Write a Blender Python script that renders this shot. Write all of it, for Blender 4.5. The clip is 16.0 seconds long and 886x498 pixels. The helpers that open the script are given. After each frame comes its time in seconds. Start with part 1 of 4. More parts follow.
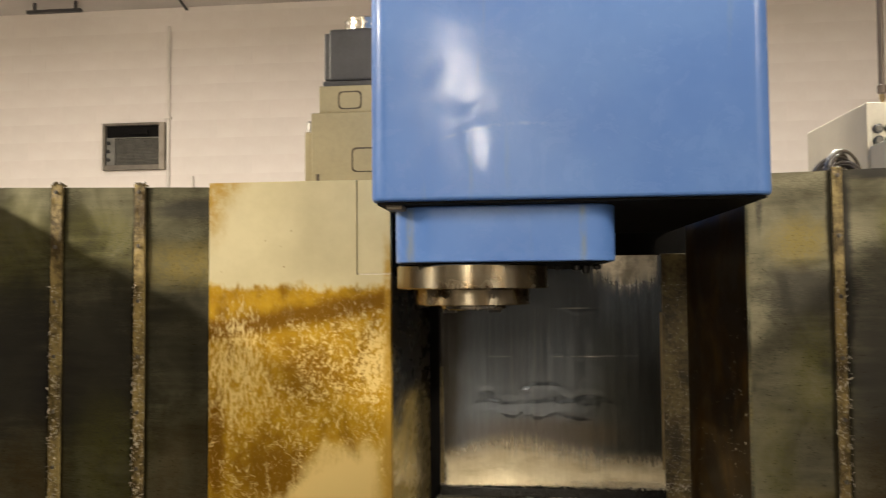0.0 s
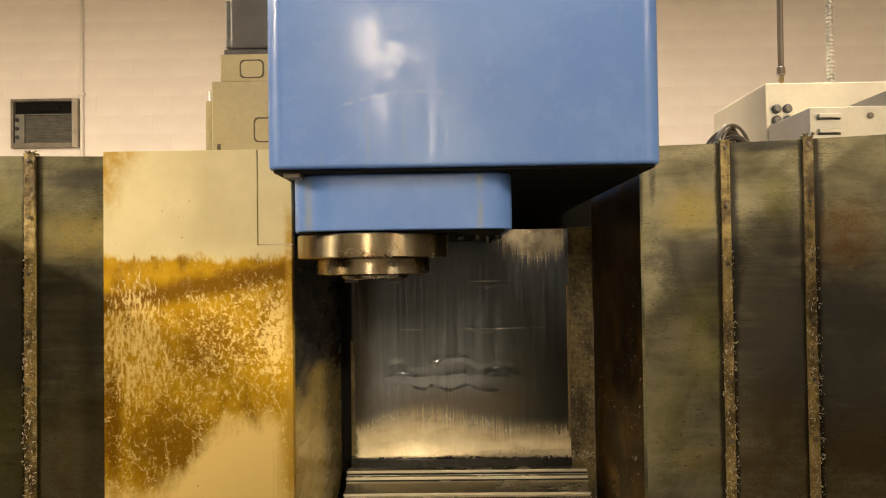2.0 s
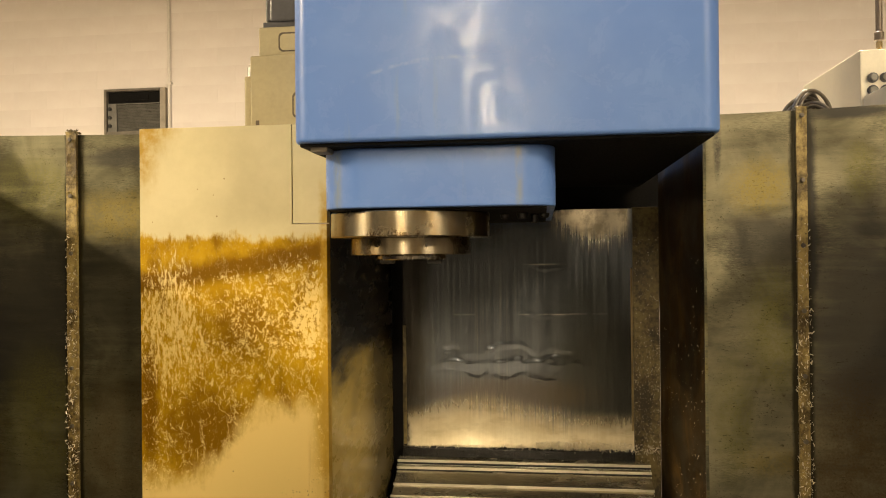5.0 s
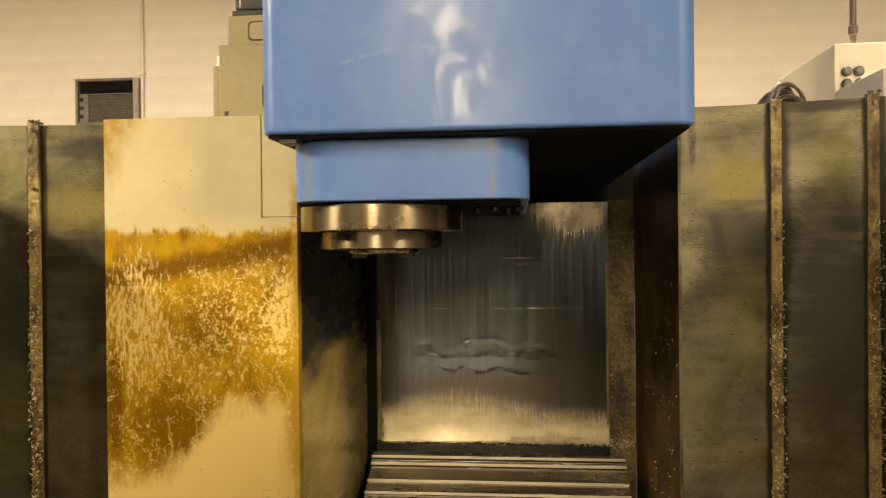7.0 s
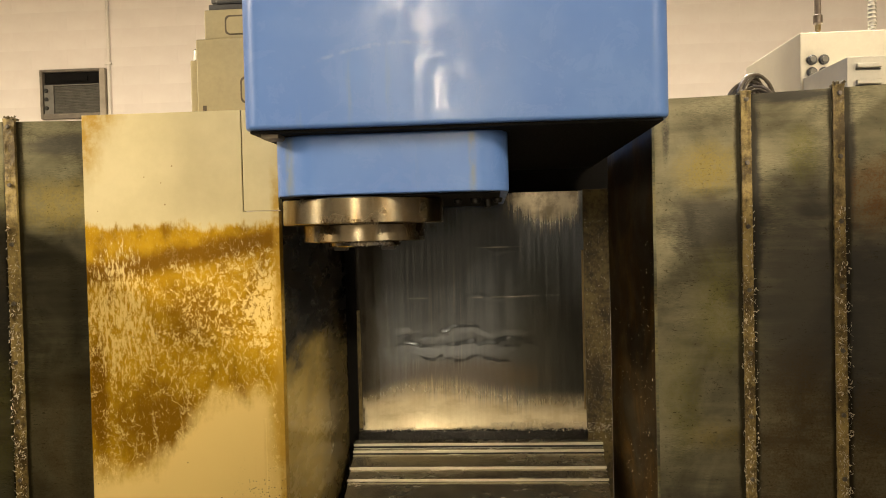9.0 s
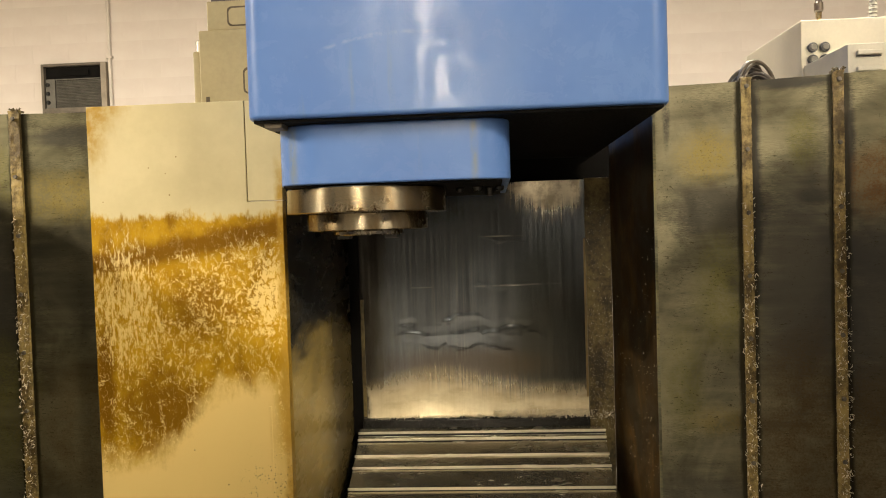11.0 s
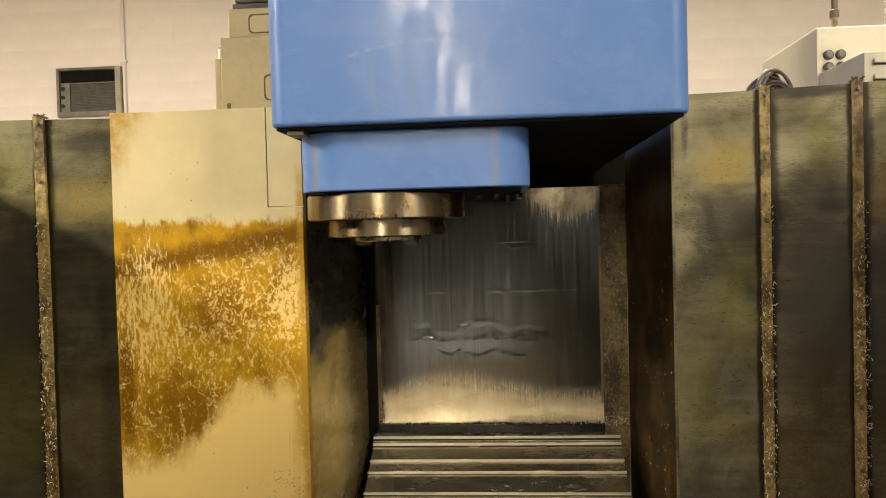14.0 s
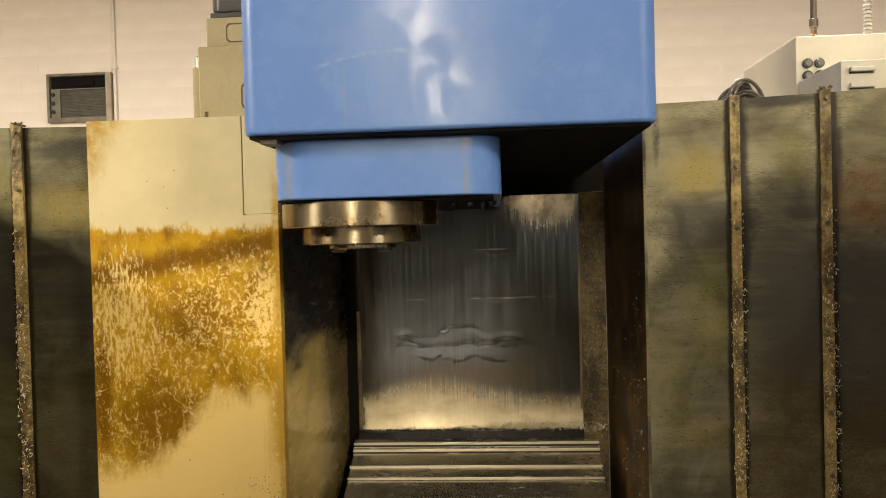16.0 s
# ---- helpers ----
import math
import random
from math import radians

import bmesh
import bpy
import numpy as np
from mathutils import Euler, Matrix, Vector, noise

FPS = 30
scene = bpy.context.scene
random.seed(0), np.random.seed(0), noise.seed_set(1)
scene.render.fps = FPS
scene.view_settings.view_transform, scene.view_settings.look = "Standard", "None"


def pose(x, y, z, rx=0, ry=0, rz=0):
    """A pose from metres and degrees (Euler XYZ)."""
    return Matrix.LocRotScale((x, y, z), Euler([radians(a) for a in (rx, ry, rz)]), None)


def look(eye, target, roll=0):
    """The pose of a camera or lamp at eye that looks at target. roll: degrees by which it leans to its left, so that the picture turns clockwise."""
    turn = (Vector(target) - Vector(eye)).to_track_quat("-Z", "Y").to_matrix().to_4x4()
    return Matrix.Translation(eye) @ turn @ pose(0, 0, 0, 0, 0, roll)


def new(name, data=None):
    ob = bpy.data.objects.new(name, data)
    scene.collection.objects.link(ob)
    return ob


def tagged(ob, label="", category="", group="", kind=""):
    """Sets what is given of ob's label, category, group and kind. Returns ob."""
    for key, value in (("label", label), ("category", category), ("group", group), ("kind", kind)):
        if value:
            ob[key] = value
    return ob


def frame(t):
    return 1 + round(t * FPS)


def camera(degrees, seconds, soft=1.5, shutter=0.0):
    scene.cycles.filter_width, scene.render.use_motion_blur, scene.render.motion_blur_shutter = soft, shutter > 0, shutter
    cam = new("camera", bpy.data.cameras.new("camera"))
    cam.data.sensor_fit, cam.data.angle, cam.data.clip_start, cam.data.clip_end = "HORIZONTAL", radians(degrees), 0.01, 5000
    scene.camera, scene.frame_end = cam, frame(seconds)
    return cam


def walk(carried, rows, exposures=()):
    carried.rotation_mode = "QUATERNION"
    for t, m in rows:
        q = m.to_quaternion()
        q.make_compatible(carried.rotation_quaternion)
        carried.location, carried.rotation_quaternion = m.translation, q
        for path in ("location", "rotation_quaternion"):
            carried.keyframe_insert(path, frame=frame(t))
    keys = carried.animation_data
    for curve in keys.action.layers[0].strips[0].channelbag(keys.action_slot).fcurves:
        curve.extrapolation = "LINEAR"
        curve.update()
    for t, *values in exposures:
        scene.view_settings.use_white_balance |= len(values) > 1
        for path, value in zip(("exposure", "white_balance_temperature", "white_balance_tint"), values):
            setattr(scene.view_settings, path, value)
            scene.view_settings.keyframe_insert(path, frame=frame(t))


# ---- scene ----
cam = camera(59.4, 16.0, soft=1.0, shutter=0.5)
PATH = [
    (0, (0.077, 0.126, 1.592), (-0.13, 2.113, 1.679), -0.5),
    (0.5, (0.104, 0.117, 1.578), (0.02, 2.114, 1.651), -0.1),
    (1, (0.113, 0.099, 1.583), (0.074, 2.098, 1.648), -0.2),
    (1.5, (0.115, 0.102, 1.57), (0.096, 2.101, 1.62), -0.7),
    (2, (0.141, 0.124, 1.562), (0.108, 2.123, 1.605), -0.8),
    (2.5, (0.239, 0.165, 1.564), (0.17, 2.164, 1.607), -0.7),
    (3, (0.332, 0.183, 1.568), (0.124, 2.171, 1.62), -0.0),
    (3.5, (0.347, 0.186, 1.556), (0.03, 2.16, 1.601), 0.2),
    (4, (0.292, 0.206, 1.559), (-0.033, 2.179, 1.595), -0.2),
    (4.2, (0.243, 0.214, 1.556), (-0.038, 2.194, 1.591), -0.4),
    (6.3, (0.223, 0.248, 1.547), (-0.024, 2.233, 1.517), -0.7),
    (6.5, (0.229, 0.252, 1.547), (-0.025, 2.235, 1.517), -0.5),
    (7, (0.236, 0.258, 1.552), (0.036, 2.248, 1.542), -0.6),
    (7.5, (0.228, 0.239, 1.54), (0.078, 2.234, 1.535), -0.7),
    (8, (0.215, 0.232, 1.542), (0.087, 2.228, 1.526), -0.9),
    (8.5, (0.212, 0.234, 1.543), (0.086, 2.23, 1.513), -1.2),
    (9, (0.221, 0.231, 1.56), (0.092, 2.226, 1.517), -1.4),
    (11.5, (0.22, 0.215, 1.551), (0.082, 2.21, 1.487), -1.9),
    (12, (0.215, 0.213, 1.551), (0.072, 2.207, 1.486), -2.0),
    (12.5, (0.217, 0.213, 1.552), (0.067, 2.207, 1.49), -2.0),
    (13, (0.221, 0.207, 1.554), (0.066, 2.2, 1.495), -1.9),
    (13.5, (0.214, 0.206, 1.556), (0.056, 2.199, 1.502), -1.7),
    (14, (0.202, 0.206, 1.557), (0.044, 2.199, 1.506), -1.5),
    (14.5, (0.207, 0.204, 1.559), (0.051, 2.198, 1.514), -1.4),
    (15, (0.216, 0.202, 1.557), (0.065, 2.196, 1.519), -1.4),
    (15.5, (0.231, 0.196, 1.555), (0.086, 2.19, 1.52), -1.4),
    (16, (0.244, 0.196, 1.56), (0.101, 2.19, 1.523), -1.5),
]
WHITE = [(0, -0.32, 5900, 10), (0.5, -0.25, 6250, 10), (1, -0.2, 6600, 10), (2, -0.16, 7050, 10), (4, -0.13, 7200, 9), (7, -0.13, 7480, 8), (9, -0.12, 6880, 8), (11.5, -0.10, 6350, 8), (16, -0.11, 6330, 8)]
walk(cam, [(t, look(eye, target, roll)) for t, eye, target, roll in PATH], exposures=WHITE)

# ---- world and lights ----
world = bpy.data.worlds.new("shop_air")
scene.world = world
world.use_nodes = True
world.node_tree.nodes["Background"].inputs[0].default_value = (0.9, 0.85, 0.8, 1)
world.node_tree.nodes["Background"].inputs[1].default_value = 0.005
WARM, NEUTRAL = (1.0, 0.83, 0.60), (1.0, 0.87, 0.72)


def area_lamp(name, x, y, z, sx, sy, watts, tilt, tint=WARM):
    data = bpy.data.lights.new(name, "AREA")
    data.shape, data.size, data.size_y, data.energy, data.color = "RECTANGLE", sx, sy, watts, tint
    ob = new(name, data)
    ob.matrix_world = pose(x, y, z, tilt, 0, 0)
    return ob


# x, y, z, width, length, watts, tilt towards the machine
LAMPS = [(-0.70, -5.9, 4.15, 0.5, 0.8, 92, 50), (-0.66, -8.6, 4.15, 0.5, 0.8, 118, 50), (-0.60, -12.2, 4.15, 0.5, 0.9, 165, 50), (4.3, -2.6, 4.36, 0.5, 1.8, 760, 0), (-6.2, -1.6, 4.36, 0.5, 1.8, 1750, 0),
         (-4.2, 3.7, 4.36, 0.5, 1.2, 255, 0), (1.4, 3.7, 4.36, 0.5, 1.2, 390, 0)]
for lx, ly, lz, wide, length, watts, tilt in LAMPS:
    area_lamp("bay_lamp_light", lx, ly, lz, wide, length, watts, tilt, NEUTRAL if ly > 0 else WARM)


# ---- materials ----
def put_in(nt, sock, v):
    if isinstance(v, bpy.types.NodeSocket):
        nt.links.new(v, sock)
    else:
        sock.default_value = v


def mth(nt, op, a, b=0.0, clamp=False):
    n = nt.nodes.new("ShaderNodeMath")
    n.operation, n.use_clamp = op, clamp
    put_in(nt, n.inputs[0], a)
    put_in(nt, n.inputs[1], b)
    return n.outputs[0]


def step(nt, v, lo, hi, a=0.0, b=1.0):
    n = nt.nodes.new("ShaderNodeMapRange")
    n.interpolation_type = "SMOOTHSTEP"
    put_in(nt, n.inputs[0], v)
    for k, w in ((1, lo), (2, hi), (3, a), (4, b)):
        put_in(nt, n.inputs[k], w)
    return n.outputs[0]


def coords(nt, sx=1.0, sy=1.0, sz=1.0):
    tc = nt.nodes.new("ShaderNodeTexCoord")
    mp = nt.nodes.new("ShaderNodeMapping")
    nt.links.new(tc.outputs["Object"], mp.inputs[0])
    mp.inputs["Scale"].default_value = (sx, sy, sz)
    return mp.outputs[0]


def axes(nt):
    n = nt.nodes.new("ShaderNodeSeparateXYZ")
    nt.links.new(coords(nt), n.inputs[0])
    return n.outputs


def noisy(nt, vec, scale, detail=6.0, rough=0.6, warp=0.0):
    n = nt.nodes.new("ShaderNodeTexNoise")
    put_in(nt, n.inputs["Vector"], vec)
    n.inputs["Scale"].default_value = scale
    n.inputs["Detail"].default_value = detail
    n.inputs["Roughness"].default_value = rough
    n.inputs["Distortion"].default_value = warp
    return n.outputs[0]


def cells(nt, vec, scale, feature="DISTANCE_TO_EDGE"):
    n = nt.nodes.new("ShaderNodeTexVoronoi")
    n.feature = feature
    put_in(nt, n.inputs["Vector"], vec)
    n.inputs["Scale"].default_value = scale
    return n.outputs["Distance"]


def blend(nt, fac, a, b):
    n = nt.nodes.new("ShaderNodeMix")
    n.data_type = "RGBA"
    put_in(nt, n.inputs[0], fac)
    put_in(nt, n.inputs[6], a if isinstance(a, bpy.types.NodeSocket) else (*a, 1))
    put_in(nt, n.inputs[7], b if isinstance(b, bpy.types.NodeSocket) else (*b, 1))
    return n.outputs[2]


def bumped(nt, height, strength, dist=0.002):
    n = nt.nodes.new("ShaderNodeBump")
    n.inputs["Strength"].default_value = strength
    n.inputs["Distance"].default_value = dist
    put_in(nt, n.inputs["Height"], height)
    return n.outputs[0]


def surface(name):
    m = bpy.data.materials.new(name)
    m.use_nodes = True
    return m, m.node_tree, m.node_tree.nodes["Principled BSDF"]


def finish(nt, b, color, rough, metal=0.0, normal=None, coat=0.0):
    put_in(nt, b.inputs["Base Color"], color if isinstance(color, bpy.types.NodeSocket) else (*color, 1))
    put_in(nt, b.inputs["Roughness"], rough)
    put_in(nt, b.inputs["Metallic"], metal)
    b.inputs["Coat Weight"].default_value = coat
    b.inputs["Coat Roughness"].default_value = 0.08
    if normal is not None:
        nt.links.new(normal, b.inputs["Normal"])


def plain(name, color, rough=0.5, metal=0.0, vary=0.25, scale=14.0, bump=0.15, coat=0.0):
    """A worn plain surface: colour drifting at two scales, uneven gloss, fine relief."""
    m, nt, b = surface(name)
    v = coords(nt)
    big, fine = noisy(nt, v, scale * 0.35, 4), noisy(nt, v, scale * 9, 5)
    dark = tuple(c * (1 - vary) for c in color)
    light = tuple(min(1, c * (1 + vary * 0.5)) for c in color)
    col = blend(nt, step(nt, mth(nt, "ADD", mth(nt, "MULTIPLY", big, 0.7), mth(nt, "MULTIPLY", fine, 0.3)), 0.3, 0.7), dark, light)
    finish(nt, b, col, step(nt, fine, 0.3, 0.75, max(0.02, rough - 0.1), min(1, rough + 0.12)), metal, bumped(nt, fine, bump, 0.001), coat)
    return m


def mixed_warp(nt):
    """Object space pushed about by noise, so that cells run ragged."""
    n = nt.nodes.new("ShaderNodeTexNoise")
    put_in(nt, n.inputs["Vector"], coords(nt))
    n.inputs["Scale"].default_value, n.inputs["Detail"].default_value = 40, 7
    a = nt.nodes.new("ShaderNodeVectorMath")
    a.operation = "SCALE"
    nt.links.new(n.outputs["Color"], a.inputs[0])
    a.inputs["Scale"].default_value = 0.03
    b = nt.nodes.new("ShaderNodeVectorMath")
    nt.links.new(a.outputs[0], b.inputs[0])
    nt.links.new(coords(nt, 1, 1, 0.6), b.inputs[1])
    return b.outputs[0]


def blue_paint():
    m, nt, b = surface("blue_enamel")
    v = coords(nt)
    ax = axes(nt)
    big = noisy(nt, v, 5, 4)
    streak = noisy(nt, coords(nt, 14, 14, 1.2), 2.2, 6)
    smear = noisy(nt, v, 9, 5, 0.6, 1.2)
    col = blend(nt, step(nt, big, 0.3, 0.75), (0.090, 0.200, 0.555), (0.122, 0.244, 0.60))
    col = blend(nt, step(nt, streak, 0.60, 0.82, 0, 0.45), col, (0.20, 0.27, 0.30))
    dribble = mth(nt, "MAXIMUM", step(nt, mth(nt, "ABSOLUTE", mth(nt, "SUBTRACT", ax[0], -0.142)), 0.0, 0.014, 1, 0), step(nt, mth(nt, "ABSOLUTE", mth(nt, "SUBTRACT", ax[0], 0.188)), 0.0, 0.010, 1, 0))
    dribble = mth(nt, "MULTIPLY", mth(nt, "MULTIPLY", dribble, step(nt, ax[2], 1.742, 1.735)), step(nt, noisy(nt, coords(nt, 1, 1, 0.4), 60, 5), 0.35, 0.6, 0.1, 0.55))
    col = blend(nt, dribble, col, (0.24, 0.25, 0.15))
    # a long curved scuff across the front
    arch = mth(nt, "SUBTRACT", 1.885, mth(nt, "MULTIPLY", mth(nt, "POWER", mth(nt, "ABSOLUTE", mth(nt, "SUBTRACT", ax[0], 0.075)), 2.0), 1.2))
    scuff = step(nt, mth(nt, "ABSOLUTE", mth(nt, "SUBTRACT", ax[2], arch)), 0.0, 0.006, 1, 0)
    scuff = mth(nt, "MULTIPLY", mth(nt, "MULTIPLY", scuff, step(nt, ax[0], -0.13, -0.05)), step(nt, ax[0], 0.10, 0.14, 1, 0))
    col = blend(nt, mth(nt, "MULTIPLY", scuff, step(nt, noisy(nt, v, 50, 5), 0.40, 0.70, 0.0, 0.38)), col, (0.32, 0.42, 0.64))
    specks = step(nt, cells(nt, v, 9, "F1"), 0.018, 0.03, 1, 0)
    col = blend(nt, specks, col, (0.01, 0.012, 0.016))
    rough = mth(nt, "ADD", mth(nt, "ADD", 0.28, mth(nt, "MULTIPLY", smear, 0.14)), mth(nt, "MULTIPLY", streak, 0.12))
    wave = bumped(nt, mth(nt, "ADD", noisy(nt, v, 7, 3), mth(nt, "MULTIPLY", noisy(nt, v, 160, 3), 0.06)), 0.045, 0.01)
    finish(nt, b, col, rough, 0.0, wave, 0.26)
    b.inputs["Specular IOR Level"].default_value = 0.32
    put_in(nt, b.inputs["Coat Roughness"], mth(nt, "ADD", step(nt, noisy(nt, coords(nt, 12, 12, 2.5), 4, 6, 0.65), 0.3, 0.7, 0.06, 0.16), step(nt, noisy(nt, v, 11, 6, 0.7, 1.5), 0.46, 0.58, 0.0, 0.20)))
    drips = noisy(nt, coords(nt, 9, 9, 1.0), 9, 5, 0.6)
    smeared = mth(nt, "ADD", mth(nt, "MULTIPLY", drips, 0.5), mth(nt, "ADD", mth(nt, "MULTIPLY", noisy(nt, v, 60, 5, 0.65), 0.25), mth(nt, "MULTIPLY", noisy(nt, v, 300, 3), 0.03)))
    nt.links.new(bumped(nt, smeared, 0.055, 0.004), b.inputs["Coat Normal"])
    return m


def spot(nt, x, z, cx, cz, rx, rz, ragged=0.0, soft=0.45):
    """A patch round (cx, cz) that fades over its outer part; ragged pushes its edge about."""
    dx = mth(nt, "POWER", mth(nt, "ABSOLUTE", mth(nt, "DIVIDE", mth(nt, "SUBTRACT", x, cx), rx)), 2.0)
    dz = mth(nt, "POWER", mth(nt, "ABSOLUTE", mth(nt, "DIVIDE", mth(nt, "SUBTRACT", z, cz), rz)), 2.0)
    d = mth(nt, "ADD", mth(nt, "SQRT", mth(nt, "ADD", dx, dz)), ragged)
    return step(nt, d, 1.0 - soft, 1.0 + soft, 1, 0)


def times(nt, *masks):
    out = masks[0]
    for m in masks[1:]:
        out = mth(nt, "MULTIPLY", out, m)
    return out


def largest(nt, *masks):
    out = masks[0]
    for m in masks[1:]:
        out = mth(nt, "MAXIMUM", out, m)
    return out


def ragged_by(nt, noise_value, amount):
    return mth(nt, "MULTIPLY", mth(nt, "SUBTRACT", noise_value, 0.5), amount)


def tan_paint(stained=True):
    m, nt, b = surface("stained_tan_paint" if stained else "tan_paint")
    v, ax = coords(nt), axes(nt)
    x, z = ax[0], ax[2]
    fine, mid = noisy(nt, v, 120, 5), noisy(nt, v, 11, 6)
    clean = blend(nt, step(nt, mid, 0.3, 0.75), (0.53, 0.475, 0.29), (0.61, 0.55, 0.345))
    col, rough = clean, step(nt, fine, 0.3, 0.7, 0.38, 0.55)
    if stained:
        upright = noisy(nt, coords(nt, 1, 1, 0.35), 30, 6, 0.65)
        rag = noisy(nt, v, 26, 7, 0.68)
        # upper tide mark, scalloped, with the odd run above it
        tide = mth(nt, "ADD", mth(nt, "ADD", z, ragged_by(nt, noisy(nt, coords(nt, 1, 1, 0.4), 47, 8, 0.74), 0.080)), ragged_by(nt, noisy(nt, v, 9, 2), 0.03))
        top = step(nt, tide, 1.578, 1.598, 1, 0)
        # the clean foot rises towards the inner edge
        foot_line = mth(nt, "ADD", step(nt, x, -0.47, -0.35, 1.065, 1.20), mth(nt, "MULTIPLY", step(nt, x, -0.60, -0.47), 0.035))
        foot = mth(nt, "SUBTRACT", mth(nt, "ADD", z, ragged_by(nt, noisy(nt, coords(nt, 1, 1, 0.55), 20, 7, 0.66), 0.16)), foot_line)
        low = step(nt, foot, -0.028, 0.045)
        inner_run = mth(nt, "MULTIPLY", step(nt, mth(nt, "ADD", x, ragged_by(nt, upright, 0.03)), -0.255, -0.225), step(nt, mth(nt, "ADD", z, ragged_by(nt, mid, 0.2)), 1.05, 1.18, 0.25, 0.75))
        stained_zone = times(nt, top, largest(nt, low, inner_run))
        # the dark sloping band under the tide mark
        bandz = mth(nt, "ADD", mth(nt, "SUBTRACT", z, mth(nt, "MULTIPLY", mth(nt, "ADD", x, 0.42), 0.17)), ragged_by(nt, rag, 0.035))
        band = mth(nt, "MULTIPLY", step(nt, bandz, 1.480, 1.515), step(nt, bandz, 1.528, 1.562, 1, 0))
        below = step(nt, bandz, 1.525, 1.495)
        # bare paint showing through: flecks whose share grows in the rubbed places, thin cracks elsewhere
        fleck = noisy(nt, coords(nt, 1.25, 1, 0.9), 88, 8, 0.80, 0.5)
        streaks = noisy(nt, coords(nt, 2.2, 1, 0.7), 70, 8, 0.82)
        washed = spot(nt, x, z, -0.545, 1.405, 0.075, 0.125, ragged_by(nt, rag, 1.0), 0.6)
        fans = spot(nt, x, z, -0.285, 1.455, 0.115, 0.085, ragged_by(nt, rag, 1.0), 0.6)
        pale_patch = spot(nt, x, z, -0.228, 1.41, 0.045, 0.075, ragged_by(nt, rag, 1.2), 0.6)
        middle = spot(nt, x, z, -0.40, 1.335, 0.12, 0.06, ragged_by(nt, rag, 1.0), 0.6)
        limit = mth(nt, "SUBTRACT", 0.588, mth(nt, "ADD", mth(nt, "MULTIPLY", fans, 0.055), mth(nt, "ADD", mth(nt, "MULTIPLY", pale_patch, 0.09), mth(nt, "MULTIPLY", middle, 0.045))))
        limit = mth(nt, "ADD", limit, mth(nt, "MULTIPLY", mth(nt, "SUBTRACT", 1.0, below), 0.05))
        flecks = step(nt, mth(nt, "SUBTRACT", fleck, limit), -0.010, 0.018)
        rubbed = times(nt, step(nt, mth(nt, "SUBTRACT", streaks, mth(nt, "SUBTRACT", 0.60, mth(nt, "MULTIPLY", washed, 0.115))), -0.018, 0.03), step(nt, washed, 0.0, 0.3, 0.35, 1.0))
        bent = noisy(nt, mixed_warp(nt), 36, 4, 0.6)
        cracks = times(nt, step(nt, mth(nt, "ABSOLUTE", mth(nt, "SUBTRACT", bent, 0.5)), 0.005, 0.018, 1, 0), step(nt, noisy(nt, v, 19, 5, 0.6), 0.42, 0.54), step(nt, below, 0.0, 1.0, 0.15, 1.0))
        worn = largest(nt, flecks, rubbed, times(nt, cracks, 0.9))
        amount = times(nt, stained_zone, mth(nt, "SUBTRACT", 1.0, mth(nt, "MULTIPLY", worn, 0.84)))
        deep = largest(nt, times(nt, spot(nt, x, z, -0.475, 1.185, 0.095, 0.085, ragged_by(nt, rag, 1.3), 0.6), 0.9),
                       times(nt, spot(nt, x, z, -0.596, 1.24, 0.022, 0.14, ragged_by(nt, rag, 1.2), 0.6), 1.0),
                       times(nt, spot(nt, x, z, -0.39, 1.40, 0.07, 0.06, ragged_by(nt, rag, 1.3), 0.6), 0.8),
                       band, step(nt, noisy(nt, coords(nt, 1, 1, 0.6), 17, 6, 0.62), 0.47, 0.68, 0, 0.75))
        stain = blend(nt, step(nt, rag, 0.3, 0.7), (0.34, 0.190, 0.003), (0.44, 0.270, 0.010))
        stain = blend(nt, deep, stain, (0.16, 0.076, 0.0))
        yellowed = blend(nt, mth(nt, "MULTIPLY", stained_zone, 0.8), clean, (0.68, 0.56, 0.27))
        yellowed = blend(nt, mth(nt, "MULTIPLY", step(nt, z, 1.55, 1.45), 0.95), yellowed, (0.74, 0.56, 0.21))
        col = blend(nt, amount, yellowed, stain)
        # the rubbed, yellowed corner and drips down the inner edge
        wob = ragged_by(nt, upright, 0.10)
        corner = step(nt, mth(nt, "ADD", mth(nt, "ADD", mth(nt, "MULTIPLY", x, -1.0), mth(nt, "MULTIPLY", z, 0.55)), wob), 1.50, 1.58)
        corner = mth(nt, "MULTIPLY", corner, step(nt, z, 1.62, 1.70))
        edge = mth(nt, "MULTIPLY", step(nt, mth(nt, "ADD", x, mth(nt, "MULTIPLY", wob, 0.3)), -0.230, -0.216), step(nt, z, 1.74, 1.62))
        col = blend(nt, mth(nt, "MULTIPLY", mth(nt, "MAXIMUM", corner, edge), step(nt, noisy(nt, v, 40, 6), 0.35, 0.6, 0.35, 0.9)), col, (0.38, 0.235, 0.03))
        spray = mth(nt, "MULTIPLY", step(nt, cells(nt, v, 190, "F1"), 0.20, 0.30, 1, 0), mth(nt, "MULTIPLY", step(nt, x, -0.34, -0.25), step(nt, z, 1.13, 1.02)))
        col = blend(nt, mth(nt, "MULTIPLY", spray, step(nt, noisy(nt, v, 45, 3), 0.48, 0.56)), col, (0.06, 0.045, 0.02))
        rough = mth(nt, "ADD", rough, mth(nt, "MULTIPLY", amount, 0.15))
        b.inputs["Specular IOR Level"].default_value = 0.12
    dots = step(nt, cells(nt, v, 22, "F1"), 0.025, 0.05, 0.8, 0)
